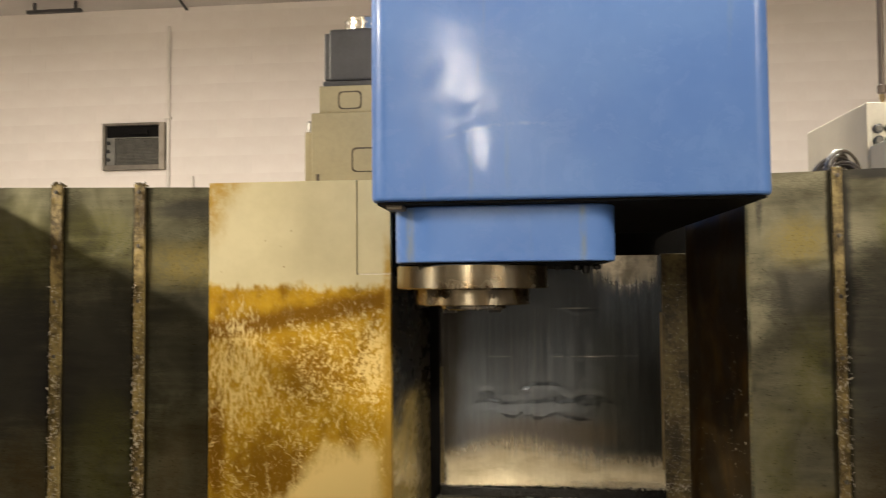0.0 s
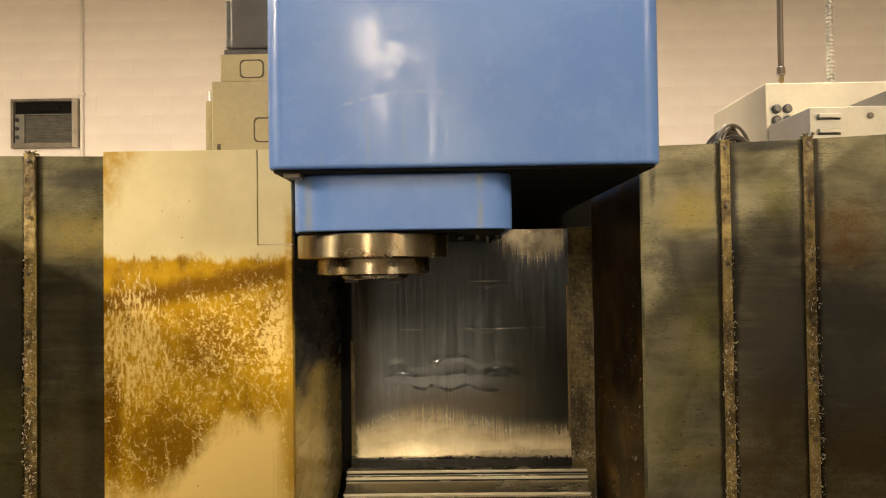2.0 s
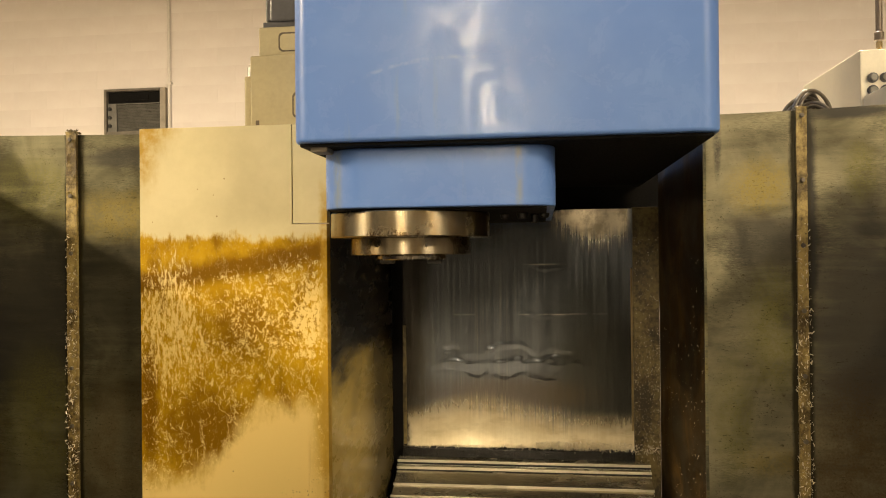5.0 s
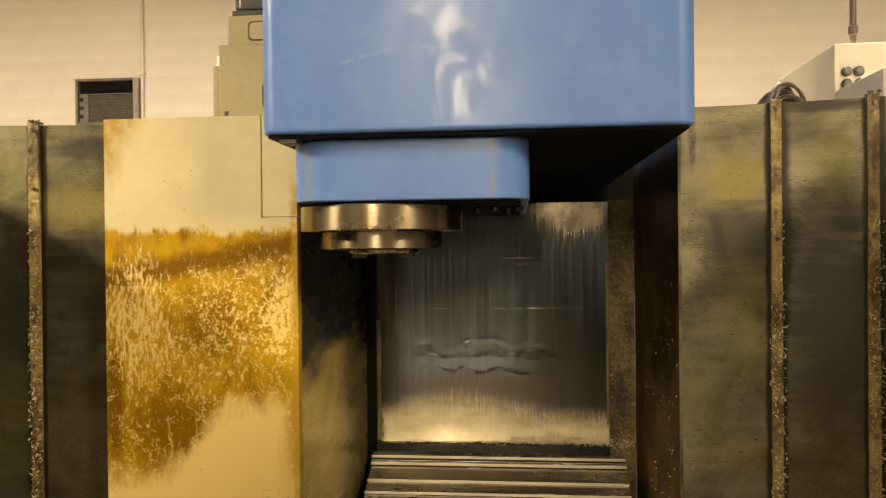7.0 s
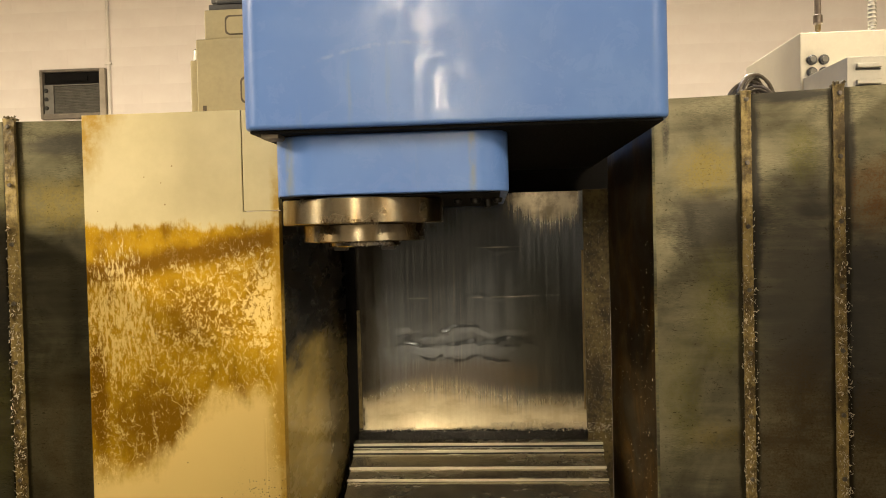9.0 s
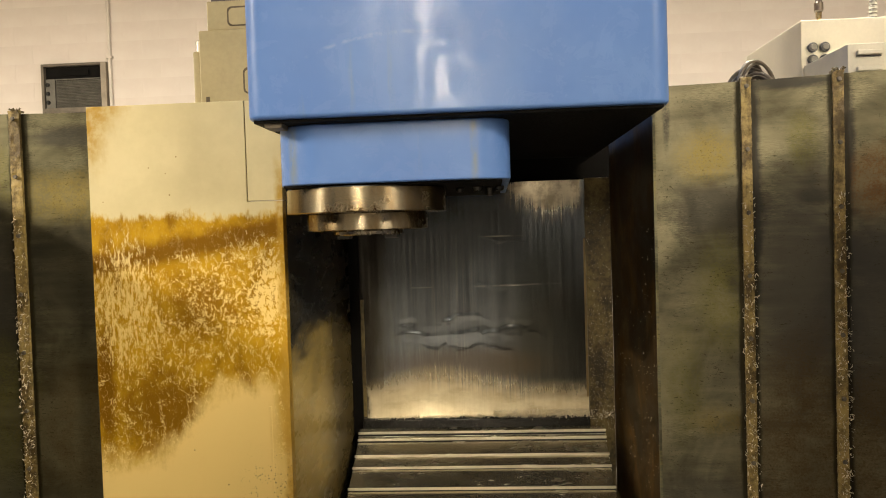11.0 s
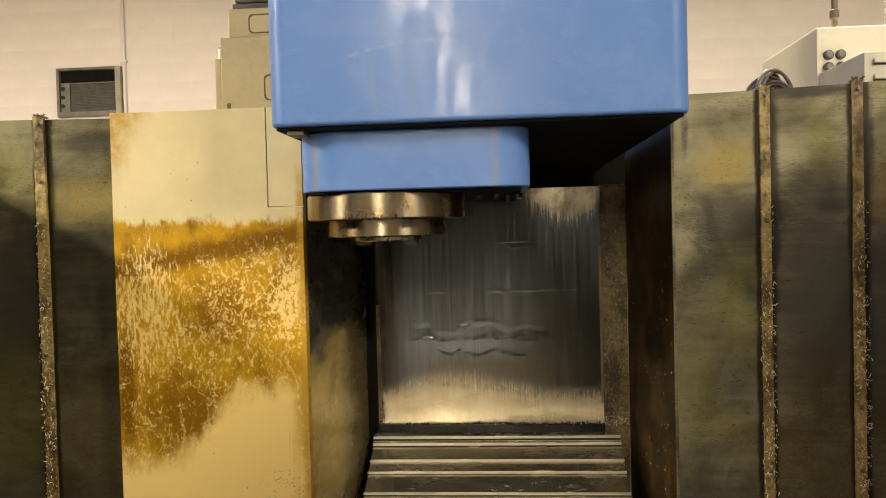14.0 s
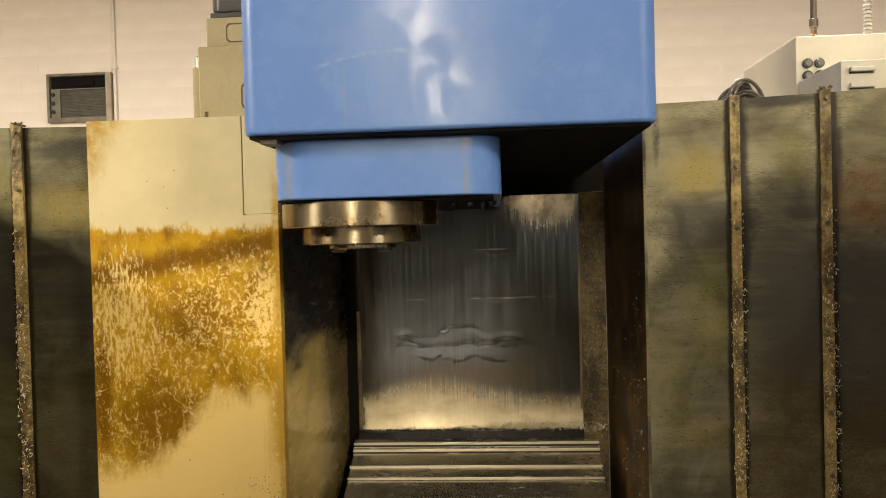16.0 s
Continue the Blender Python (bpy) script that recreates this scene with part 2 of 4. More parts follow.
    col = blend(nt, dots, col, (0.20, 0.12, 0.04))
    finish(nt, b, col, rough, 0.0, bumped(nt, fine, 0.08, 0.001), 0.0)
    return m


def inner_tan():
    """The cover's glossy inner side: tan paint; painted shade and oil darken top, rear, foot."""
    m, nt, b = surface("oily_tan_with_painted_shade")
    v, ax = coords(nt), axes(nt)
    y, z = ax[1], ax[2]
    rag, broad = noisy(nt, coords(nt, 1, 0.4, 1.2), 16, 6, 0.62), noisy(nt, coords(nt, 1, 0.45, 1.2), 6, 4)
    fine = noisy(nt, v, 200, 4)
    tan = blend(nt, step(nt, broad, 0.3, 0.7), (0.47, 0.345, 0.095), (0.57, 0.435, 0.14))
    line = mth(nt, "ADD", mth(nt, "ADD", z, ragged_by(nt, broad, 0.22)), ragged_by(nt, rag, 0.07))
    # the head's shade, put into the colour above a wavering line
    dark_layer = step(nt, mth(nt, "SUBTRACT", line, mth(nt, "MULTIPLY", mth(nt, "SUBTRACT", y, 1.8), 0.03)), 1.24, 1.32)
    lick = spot(nt, mth(nt, "SUBTRACT", y, mth(nt, "MULTIPLY", z, 0.5)), z, 1.40, 1.25, 0.045, 0.11, ragged_by(nt, rag, 1.2), 0.5)
    # shade painted towards the rear and along the foot
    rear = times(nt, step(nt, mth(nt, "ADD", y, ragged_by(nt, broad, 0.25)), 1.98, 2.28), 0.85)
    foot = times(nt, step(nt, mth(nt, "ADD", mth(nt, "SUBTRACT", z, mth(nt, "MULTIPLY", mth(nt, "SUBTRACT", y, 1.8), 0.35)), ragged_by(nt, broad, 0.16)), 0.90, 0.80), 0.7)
    col = blend(nt, largest(nt, dark_layer, times(nt, lick, 0.3), rear, foot), tan, blend(nt, step(nt, broad, 0.35, 0.7), (0.020, 0.018, 0.014), (0.060, 0.048, 0.022)))
    specks = times(nt, step(nt, cells(nt, v, 60, "F1"), 0.05, 0.09, 1, 0), 0.8)
    col = blend(nt, specks, col, (0.03, 0.022, 0.01))
    finish(nt, b, col, step(nt, mth(nt, "ADD", rag, mth(nt, "MULTIPLY", fine, 0.2)), 0.3, 0.8, 0.16, 0.34), 0.0, bumped(nt, mth(nt, "ADD", broad, mth(nt, "MULTIPLY", fine, 0.02)), 0.12, 0.006), 0.0)
    b.inputs["Specular IOR Level"].default_value = 0.35
    return m


def guard_sheet(name, base, patches, seams):
    """Brushed sheet steel under old oil and painted shade. Patches: colour, strength, cx, cz, rx, rz, brushed or not.
    Seams: x of each strip.
    """
    m, nt, b = surface(name)
    v, ax = coords(nt), axes(nt)
    x, z = ax[0], ax[2]
    grain = noisy(nt, coords(nt, 13.0, 13.0, 90), 7, 6, 0.72)
    smear = noisy(nt, coords(nt, 1.0, 1.0, 9.0), 7, 6, 0.62)
    cloud = noisy(nt, coords(nt, 1.5, 1, 1.7), 4.4, 6, 0.6, 0.7)
    rag, fine = noisy(nt, v, 22, 7, 0.68), noisy(nt, v, 230, 4, 0.65)
    brushed_here = step(nt, noisy(nt, coords(nt, 1, 1, 1.6), 8, 4), 0.46, 0.66, 0.10, 1.0)
    grain = mth(nt, "ADD", 0.5, times(nt, mth(nt, "SUBTRACT", grain, 0.5), brushed_here))
    tone = mth(nt, "ADD", mth(nt, "MULTIPLY", grain, 0.45), mth(nt, "ADD", mth(nt, "MULTIPLY", cloud, 0.42), mth(nt, "MULTIPLY", smear, 0.13)))
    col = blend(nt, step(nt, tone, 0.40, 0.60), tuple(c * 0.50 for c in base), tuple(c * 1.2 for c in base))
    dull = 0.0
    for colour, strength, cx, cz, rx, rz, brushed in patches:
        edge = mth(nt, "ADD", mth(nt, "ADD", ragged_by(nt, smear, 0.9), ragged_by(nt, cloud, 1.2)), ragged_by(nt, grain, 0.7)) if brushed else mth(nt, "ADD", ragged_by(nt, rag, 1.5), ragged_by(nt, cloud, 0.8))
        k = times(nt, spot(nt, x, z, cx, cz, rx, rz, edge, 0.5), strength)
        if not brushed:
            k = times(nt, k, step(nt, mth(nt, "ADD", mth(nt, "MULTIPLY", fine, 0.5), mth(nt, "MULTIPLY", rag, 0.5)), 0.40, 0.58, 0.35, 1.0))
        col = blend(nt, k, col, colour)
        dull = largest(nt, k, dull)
    # caked grime beside each strip, thick and thin
    rim = 0.0
    for sx in seams:
        d = mth(nt, "ADD", mth(nt, "ABSOLUTE", mth(nt, "SUBTRACT", x, sx)), ragged_by(nt, noisy(nt, coords(nt, 1, 1, 0.3), 28, 6, 0.66), 0.022))
        rim = largest(nt, step(nt, d, 0.015, 0.023, 0.9, 0), rim)
    col = blend(nt, rim, col, (0.022, 0.018, 0.008))
    dashes = noisy(nt, coords(nt, 1.0, 1.0, 3.5), 75, 5, 0.7)
    grit = largest(nt, times(nt, step(nt, fine, 0.60, 0.68), step(nt, rag, 0.48, 0.6), 0.7), times(nt, step(nt, dashes, 0.58, 0.65), step(nt, rag, 0.46, 0.58), step(nt, z, 1.76, 1.66, 0.35, 1.0), 0.75))
    col = blend(nt, grit, col, (0.045, 0.036, 0.010))
    rg = mth(nt, "ADD", step(nt, cloud, 0.3, 0.7, 0.25, 0.46), mth(nt, "MULTIPLY", grain, 0.10))
    h = mth(nt, "ADD", mth(nt, "MULTIPLY", grain, 0.14), mth(nt, "ADD", cloud, mth(nt, "MULTIPLY", fine, 0.08)))
    finish(nt, b, col, rg, step(nt, dull, 0.0, 1.0, 0.72, 0.35), bumped(nt, h, 0.22, 0.004), 0.2)
    return m


def oily_steel(name, base, stain, amount, rough=0.38, metal=0.75, sideways=True, coat=0.2):
    """Sheet steel under an old film of oil: brushed grain, tide marks and yellow-green patches."""
    m, nt, b = surface(name)
    v = coords(nt)
    grain = noisy(nt, coords(nt, 3.0, 3.0, 80) if sideways else coords(nt, 60, 60, 1.2), 5, 6, 0.65)
    cloud = noisy(nt, coords(nt, 1.5, 1, 1.7), 3.6, 6, 0.6, 0.7)
    patch = noisy(nt, coords(nt, 1.6, 1, 1.0), 4.2, 7, 0.65, 0.5)
    fine = noisy(nt, v, 210, 4)
    col = blend(nt, step(nt, mth(nt, "ADD", mth(nt, "MULTIPLY", grain, 0.24), mth(nt, "MULTIPLY", cloud, 0.76)), 0.38, 0.64), tuple(c * 0.36 for c in base), tuple(c * 1.12 for c in base))
    col = blend(nt, step(nt, mth(nt, "ADD", mth(nt, "MULTIPLY", patch, 0.75), mth(nt, "MULTIPLY", grain, 0.25)), 0.46, 0.66, 0, amount), col, stain)
    spots = mth(nt, "MULTIPLY", step(nt, fine, 0.56, 0.66), step(nt, patch, 0.46, 0.6))
    col = blend(nt, mth(nt, "MULTIPLY", spots, 0.6), col, tuple(c * 0.22 for c in stain))
    rg = mth(nt, "ADD", step(nt, cloud, 0.3, 0.7, rough - 0.08, rough + 0.14), mth(nt, "MULTIPLY", grain, 0.08))
    mt = step(nt, patch, 0.45, 0.66, metal, metal * 0.45)
    h = mth(nt, "ADD", mth(nt, "MULTIPLY", grain, 0.12), mth(nt, "ADD", cloud, mth(nt, "MULTIPLY", fine, 0.08)))
    finish(nt, b, col, rg, mt, bumped(nt, h, 0.22, 0.004), coat)
    return m


def bright_sheet():
    """The scraped stainless sheet at the rear: runs of oil, glare painted on upper corner and foot."""
    m, nt, b = surface("scraped_stainless_painted_glare")
    v, ax = coords(nt), axes(nt)
    x, z = ax[0], ax[2]
    runs = noisy(nt, coords(nt, 42, 1, 0.8), 2.4, 7, 0.62)
    fine_runs = noisy(nt, coords(nt, 150, 1, 1.5), 1.6, 5, 0.6)
    cloud, rag = noisy(nt, v, 5, 4, 0.5, 0.6), noisy(nt, v, 20, 6, 0.65)
    # painted glare on the foot: highest a third of the way across, with oil running down over its middle
    hump = mth(nt, "MULTIPLY", spot(nt, x, z, 0.02, 1.0, 0.17, 9.0, 0.0, 0.9), 0.050)
    dribble = times(nt, step(nt, x, -0.03, 0.03), step(nt, x, 0.27, 0.36, 1, 0), ragged_by(nt, fine_runs, 0.09))
    line = mth(nt, "ADD", mth(nt, "SUBTRACT", z, hump), mth(nt, "ADD", ragged_by(nt, cloud, 0.05), mth(nt, "ADD", dribble, ragged_by(nt, rag, 0.012))))
    dark_layer = step(nt, line, 1.02, 1.10)
    dark_layer = mth(nt, "MAXIMUM", dark_layer, times(nt, step(nt, mth(nt, "ADD", x, ragged_by(nt, rag, 0.03)), -0.150, -0.172), 0.9))
    # painted glare in the upper corner, its lower edge torn into runs
    torn = mth(nt, "ADD", mth(nt, "ADD", ragged_by(nt, runs, 1.6), ragged_by(nt, fine_runs, 1.1)), ragged_by(nt, rag, 0.7))
    pale_patch = spot(nt, x, z, 0.390, 1.655, 0.115, 0.075, mth(nt, "MULTIPLY", torn, 1.0), 0.4)
    hook = spot(nt, mth(nt, "ADD", x, mth(nt, "MULTIPLY", z, 0.9)), z, 1.795, 1.640, 0.05, 0.030, torn, 0.3)
    pale_patch = times(nt, largest(nt, pale_patch, hook), step(nt, mth(nt, "ADD", x, ragged_by(nt, rag, 0.02)), 0.470, 0.458))
    dark_layer = mth(nt, "MULTIPLY", dark_layer, mth(nt, "SUBTRACT", 1.0, times(nt, pale_patch, 0.9)))
    metal = blend(nt, step(nt, mth(nt, "ADD", mth(nt, "MULTIPLY", runs, 0.3), mth(nt, "MULTIPLY", rag, 0.7)), 0.3, 0.72), (0.56, 0.48, 0.31), (0.72, 0.65, 0.47))
    metal = blend(nt, step(nt, noisy(nt, coords(nt, 1, 1, 2.6), 9, 5), 0.48, 0.72, 0, 0.6), metal, (0.36, 0.29, 0.16))
    metal = blend(nt, step(nt, z, 1.40, 1.55), metal, blend(nt, step(nt, rag, 0.35, 0.62), (0.45, 0.40, 0.30), (0.92, 0.87, 0.72)))
    oil = blend(nt, step(nt, runs, 0.36, 0.70), (0.128, 0.148, 0.174), (0.180, 0.203, 0.230))
    oil = blend(nt, times(nt, step(nt, fine_runs, 0.52, 0.66), step(nt, x, -0.08, -0.03), step(nt, x, 0.10, 0.20, 1, 0.12), step(nt, z, 1.56, 1.44), step(nt, rag, 0.35, 0.6), 0.7), oil, (0.27, 0.265, 0.25))
    oil = blend(nt, times(nt, spot(nt, x, z, 0.40, 1.22, 0.17, 0.24, ragged_by(nt, cloud, 0.9), 0.6), 0.9), oil, (0.042, 0.042, 0.034))
    oil = blend(nt, largest(nt, step(nt, mth(nt, "ADD", x, ragged_by(nt, cloud, 0.14)), -0.07, -0.14, 0, 0.8), step(nt, cloud, 0.55, 0.8, 0, 0.5)), oil, (0.050, 0.040, 0.026))
    # lower brown runs under the buckled part
    oil = blend(nt, times(nt, spot(nt, x, z, 0.12, 1.14, 0.22, 0.05, ragged_by(nt, fine_runs, 1.6), 0.5), 0.6), oil, (0.085, 0.060, 0.030))
    # pale crease lines: the glint of the dents put into the colour
    crease = 0.0
    for cx, cz, half, k in ((0.235, 1.514, 0.055, 0.8), (0.235, 1.371, 0.065, 0.7), (0.36, 1.373, 0.08, 0.3), (0.0, 1.371, 0.03, 0.35)):
        crease = largest(nt, crease, times(nt, spot(nt, x, z, cx, cz, half, 0.0022, ragged_by(nt, rag, 0.8), 0.5), times(nt, step(nt, rag, 0.35, 0.6), k)))
    col = blend(nt, dark_layer, metal, oil)
    col = blend(nt, crease, col, (0.60, 0.59, 0.55))
    rough = mth(nt, "ADD", step(nt, runs, 0.3, 0.7, 0.14, 0.25), mth(nt, "MULTIPLY", mth(nt, "SUBTRACT", 1.0, dark_layer), 0.17))
    h = mth(nt, "ADD", mth(nt, "MULTIPLY", ragged_by(nt, cloud, 1.0), 0.25), mth(nt, "ADD", mth(nt, "MULTIPLY", runs, 0.05), mth(nt, "MULTIPLY", crease, 0.05)))
    finish(nt, b, col, rough, step(nt, dark_layer, 0.0, 1.0, 0.80, 0.90), bumped(nt, h, 0.25, 0.012))
    return m


def way_steel():
    """Ground cover plates: fine cross grain, thin brown oil, faint blotches."""
    m, nt, b = surface("way_cover_steel")
    grain = noisy(nt, coords(nt, 3, 70, 70), 5, 5, 0.65)
    blot, fine = noisy(nt, coords(nt, 1.0, 2.5, 2.5), 7, 6, 0.62), noisy(nt, coords(nt), 240, 4)
    col = blend(nt, step(nt, mth(nt, "ADD", mth(nt, "MULTIPLY", grain, 0.4), mth(nt, "MULTIPLY", blot, 0.6)), 0.36, 0.66), (0.66, 0.61, 0.47), (0.84, 0.80, 0.68))
    col = blend(nt, times(nt, step(nt, blot, 0.56, 0.68), 0.45), col, (0.25, 0.19, 0.09))
    col = blend(nt, times(nt, step(nt, fine, 0.64, 0.70), 0.6), col, (0.06, 0.045, 0.02))
    finish(nt, b, col, step(nt, blot, 0.3, 0.7, 0.17, 0.30), 0.85, bumped(nt, mth(nt, "ADD", grain, blot), 0.06, 0.002), 0.1)
    return m


def spindle_steel():
    """Turned steel, brassy with old oil, freckled with rust in patches."""
    m, nt, b = surface("ground_spindle_steel")
    v = coords(nt)
    turned = noisy(nt, coords(nt, 1, 1, 160), 3, 4)
    zone, rust = noisy(nt, v, 15, 3), noisy(nt, v, 260, 5, 0.72)
    col = blend(nt, turned, (0.34, 0.29, 0.20), (0.46, 0.41, 0.31))
    col = blend(nt, step(nt, noisy(nt, coords(nt, 1, 1, 0.3), 22, 4), 0.42, 0.62, 0, 0.75), col, (0.20, 0.13, 0.05))
    spot_mask = mth(nt, "MULTIPLY", step(nt, rust, 0.46, 0.56), step(nt, zone, 0.53, 0.61))
    col = blend(nt, spot_mask, col, (0.045, 0.024, 0.008))
    finish(nt, b, col, mth(nt, "ADD", 0.27, mth(nt, "MULTIPLY", spot_mask, 0.15)), 0.96, bumped(nt, mth(nt, "ADD", turned, mth(nt, "MULTIPLY", rust, 0.5)), 0.09, 0.0008))
    b.inputs["Anisotropic"].default_value, b.inputs["Anisotropic Rotation"].default_value = 0.72, 0.25
    return m


def swarf_strip(name, tone=1.0):
    m, nt, b = surface(name)
    v = coords(nt)
    grit, big = noisy(nt, v, 320, 6, 0.7), noisy(nt, coords(nt, 1, 1, 0.5), 11, 6, 0.65)
    lumps = noisy(nt, v, 70, 6, 0.7)
    col = blend(nt, step(nt, mth(nt, "ADD", mth(nt, "MULTIPLY", big, 0.6), mth(nt, "MULTIPLY", lumps, 0.4)), 0.40, 0.62), (0.050 * tone, 0.034 * tone, 0.010 * tone), (0.30 * tone, 0.23 * tone, 0.085 * tone))
    col = blend(nt, step(nt, lumps, 0.60, 0.70, 0, 0.7), col, (0.030, 0.021, 0.008))
    col = blend(nt, step(nt, grit, 0.61, 0.72, 0, 0.7), col, (0.42, 0.32, 0.15))
    finish(nt, b, col, step(nt, grit, 0.3, 0.7, 0.28, 0.6), step(nt, grit, 0.6, 0.7, 0.1, 0.8), bumped(nt, mth(nt, "ADD", grit, lumps), 0.55, 0.002), 0.2)
    return m


def masonry_paint():
    m, nt, b = surface("painted_block")
    v = coords(nt)
    info = nt.nodes.new("ShaderNodeObjectInfo")
    pit, cloud = noisy(nt, v, 130, 5, 0.7), noisy(nt, v, 2.4, 4)
    col = blend(nt, step(nt, cloud, 0.3, 0.7), (0.72, 0.66, 0.61), (0.78, 0.73, 0.68))
    col = blend(nt, mth(nt, "MULTIPLY", info.outputs["Random"], 0.18), col, (0.62, 0.59, 0.54))
    finish(nt, b, col, 0.72, 0.0, bumped(nt, pit, 0.25, 0.003))
    return m


BLUE = blue_paint()
TAN_FRONT = tan_paint(True)
TAN = tan_paint(False)
# tar colour serves grime and painted shade; slate paints shade below the diagonals
YELLOW_OIL, GREEN_OIL, BROWN_OIL, RUST_OIL, TAR_AND_SHADE, SHADE_SLATE = (0.30, 0.235, 0.055), (0.175, 0.165, 0.035), (0.105, 0.066, 0.018), (0.17, 0.078, 0.012), (0.036, 0.034, 0.030), (0.076, 0.074, 0.066)
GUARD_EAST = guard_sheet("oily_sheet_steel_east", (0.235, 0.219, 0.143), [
    (YELLOW_OIL, 0.85, 0.655, 1.672, 0.060, 0.050, False), (TAR_AND_SHADE, 0.70, 0.665, 1.565, 0.085, 0.060, True), (GREEN_OIL, 0.75, 0.690, 1.390, 0.060, 0.110, False),
    (YELLOW_OIL, 0.45, 0.665, 1.135, 0.060, 0.028, False), (TAR_AND_SHADE, 0.65, 0.640, 0.965, 0.120, 0.060, True), (GREEN_OIL, 0.5, 0.595, 1.22, 0.040, 0.110, False),
    (SHADE_SLATE, 0.80, 0.835, 1.40, 0.110, 0.190, True), (BROWN_OIL, 0.75, 0.830, 1.08, 0.110, 0.200, False), (GREEN_OIL, 0.55, 0.835, 1.70, 0.028, 0.050, False),
    (TAR_AND_SHADE, 0.95, 0.744, 1.62, 0.012, 0.230, True), (TAR_AND_SHADE, 0.9, 0.815, 1.814, 0.085, 0.012, True), (TAR_AND_SHADE, 0.9, 0.919, 1.68, 0.012, 0.120, True), (TAR_AND_SHADE, 0.8, 0.572, 1.75, 0.007, 0.060, False), (TAR_AND_SHADE, 0.55, 0.870, 1.60, 0.040, 0.040, True),
    (SHADE_SLATE, 0.85, 0.990, 1.36, 0.100, 0.230, True), (RUST_OIL, 0.85, 0.975, 1.615, 0.060, 0.070, False), (BROWN_OIL, 0.75, 1.000, 1.05, 0.100, 0.200, False), (BROWN_OIL, 0.7, 1.110, 1.35, 0.040, 0.40, False),
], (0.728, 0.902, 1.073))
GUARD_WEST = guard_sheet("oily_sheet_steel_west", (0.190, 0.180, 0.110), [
    (YELLOW_OIL, 0.75, -0.700, 1.640, 0.110, 0.050, False), (TAR_AND_SHADE, 0.70, -0.690, 1.765, 0.090, 0.022, True), (TAR_AND_SHADE, 0.5, -0.700, 1.450, 0.130, 0.120, True), (BROWN_OIL, 0.6, -0.690, 1.13, 0.120, 0.160, False),
    (GREEN_OIL, 0.7, -0.900, 1.690, 0.090, 0.080, False), (TAR_AND_SHADE, 0.8, -0.920, 1.42, 0.130, 0.220, True), (GREEN_OIL, 0.6, -0.880, 1.17, 0.090, 0.140, False),
    (GREEN_OIL, 0.7, -1.110, 1.66, 0.090, 0.110, False), (TAR_AND_SHADE, 0.85, -1.110, 1.40, 0.130, 0.220, True), (BROWN_OIL, 0.8, -1.100, 1.10, 0.110, 0.150, False), (TAR_AND_SHADE, 0.7, -1.310, 1.45, 0.100, 0.300, True),
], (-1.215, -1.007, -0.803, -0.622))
EDGE_STEEL = oily_steel("oily_edge_steel", (0.222, 0.218, 0.150), (0.262, 0.212, 0.050), 0.85, 0.32, 0.75)
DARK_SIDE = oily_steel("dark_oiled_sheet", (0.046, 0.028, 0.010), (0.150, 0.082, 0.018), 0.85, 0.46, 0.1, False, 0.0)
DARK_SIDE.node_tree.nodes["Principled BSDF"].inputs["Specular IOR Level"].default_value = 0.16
TAN_SIDE = inner_tan()
STAINLESS = bright_sheet()
RIB = swarf_strip("crusted_rib_steel", 1.5)
CRUST = swarf_strip("brown_swarf_crust", 0.72)
COVER = way_steel()
LIP = plain("bright_worn_lip", (0.78, 0.74, 0.62), 0.40, 0.75, 0.08, 4, 0.0)
SPINDLE = spindle_steel()
DULL_TAN = plain("dull_tan_bead", (0.26, 0.19, 0.075), 0.5, 0.0, 0.4, 30, 0.2)
CAST_TAN = plain("olive_tan_casting_paint", (0.37, 0.315, 0.175), 0.45, 0.0, 0.2, 12, 0.1)
POLISHED = plain("polished_ring_steel", (0.66, 0.62, 0.53), 0.22, 0.95, 0.25, 12, 0.05)
BLACK = plain("black_oily_plastic", (0.012, 0.012, 0.012), 0.35, 0.0, 0.3, 30, 0.2)
# near-black for undersides, gaps and recesses: grease and shade in one colour
CAVITY = plain("grease_and_shade_black", (0.006, 0.0055, 0.005), 0.75, 0.0, 0.3, 20, 0.2)
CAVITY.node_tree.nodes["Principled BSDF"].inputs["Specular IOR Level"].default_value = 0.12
MOTOR = plain("charcoal_motor_paint", (0.055, 0.055, 0.058), 0.42, 0.15, 0.4, 20, 0.2)
CREAM = plain("cream_cabinet_paint", (0.66, 0.62, 0.50), 0.45, 0.0, 0.12, 10, 0.06)
GREY_CREAM = plain("grey_cream_paint", (0.54, 0.52, 0.44), 0.5, 0.0, 0.15, 10, 0.06)
GREY_BLUE = plain("grey_door_paint", (0.105, 0.10, 0.10), 0.4, 0.0, 0.15, 8, 0.06, 0.2)
HOSE = plain("dusty_black_hose", (0.13, 0.11, 0.085), 0.38, 0.0, 0.5, 40, 0.3)
ZINC = plain("zinc_plated_steel", (0.36, 0.35, 0.33), 0.45, 0.9, 0.3, 40, 0.2)
SILL = plain("oily_sill_steel", (0.022, 0.022, 0.021), 0.22, 0.5, 0.4, 30, 0.1)
# brown for the shade painted round casting pockets, and for a rusty slot
RIM = plain("shade_and_rust_brown", (0.075, 0.055, 0.03), 0.6, 0.0, 0.4, 60, 0.2)
BRASS = plain("tarnished_brass", (0.42, 0.30, 0.13), 0.35, 0.9, 0.4, 60, 0.2)
PIPE = plain("brown_pipe_paint", (0.10, 0.075, 0.055), 0.4, 0.1, 0.3, 20, 0.2)
WALL_PAINT = masonry_paint()
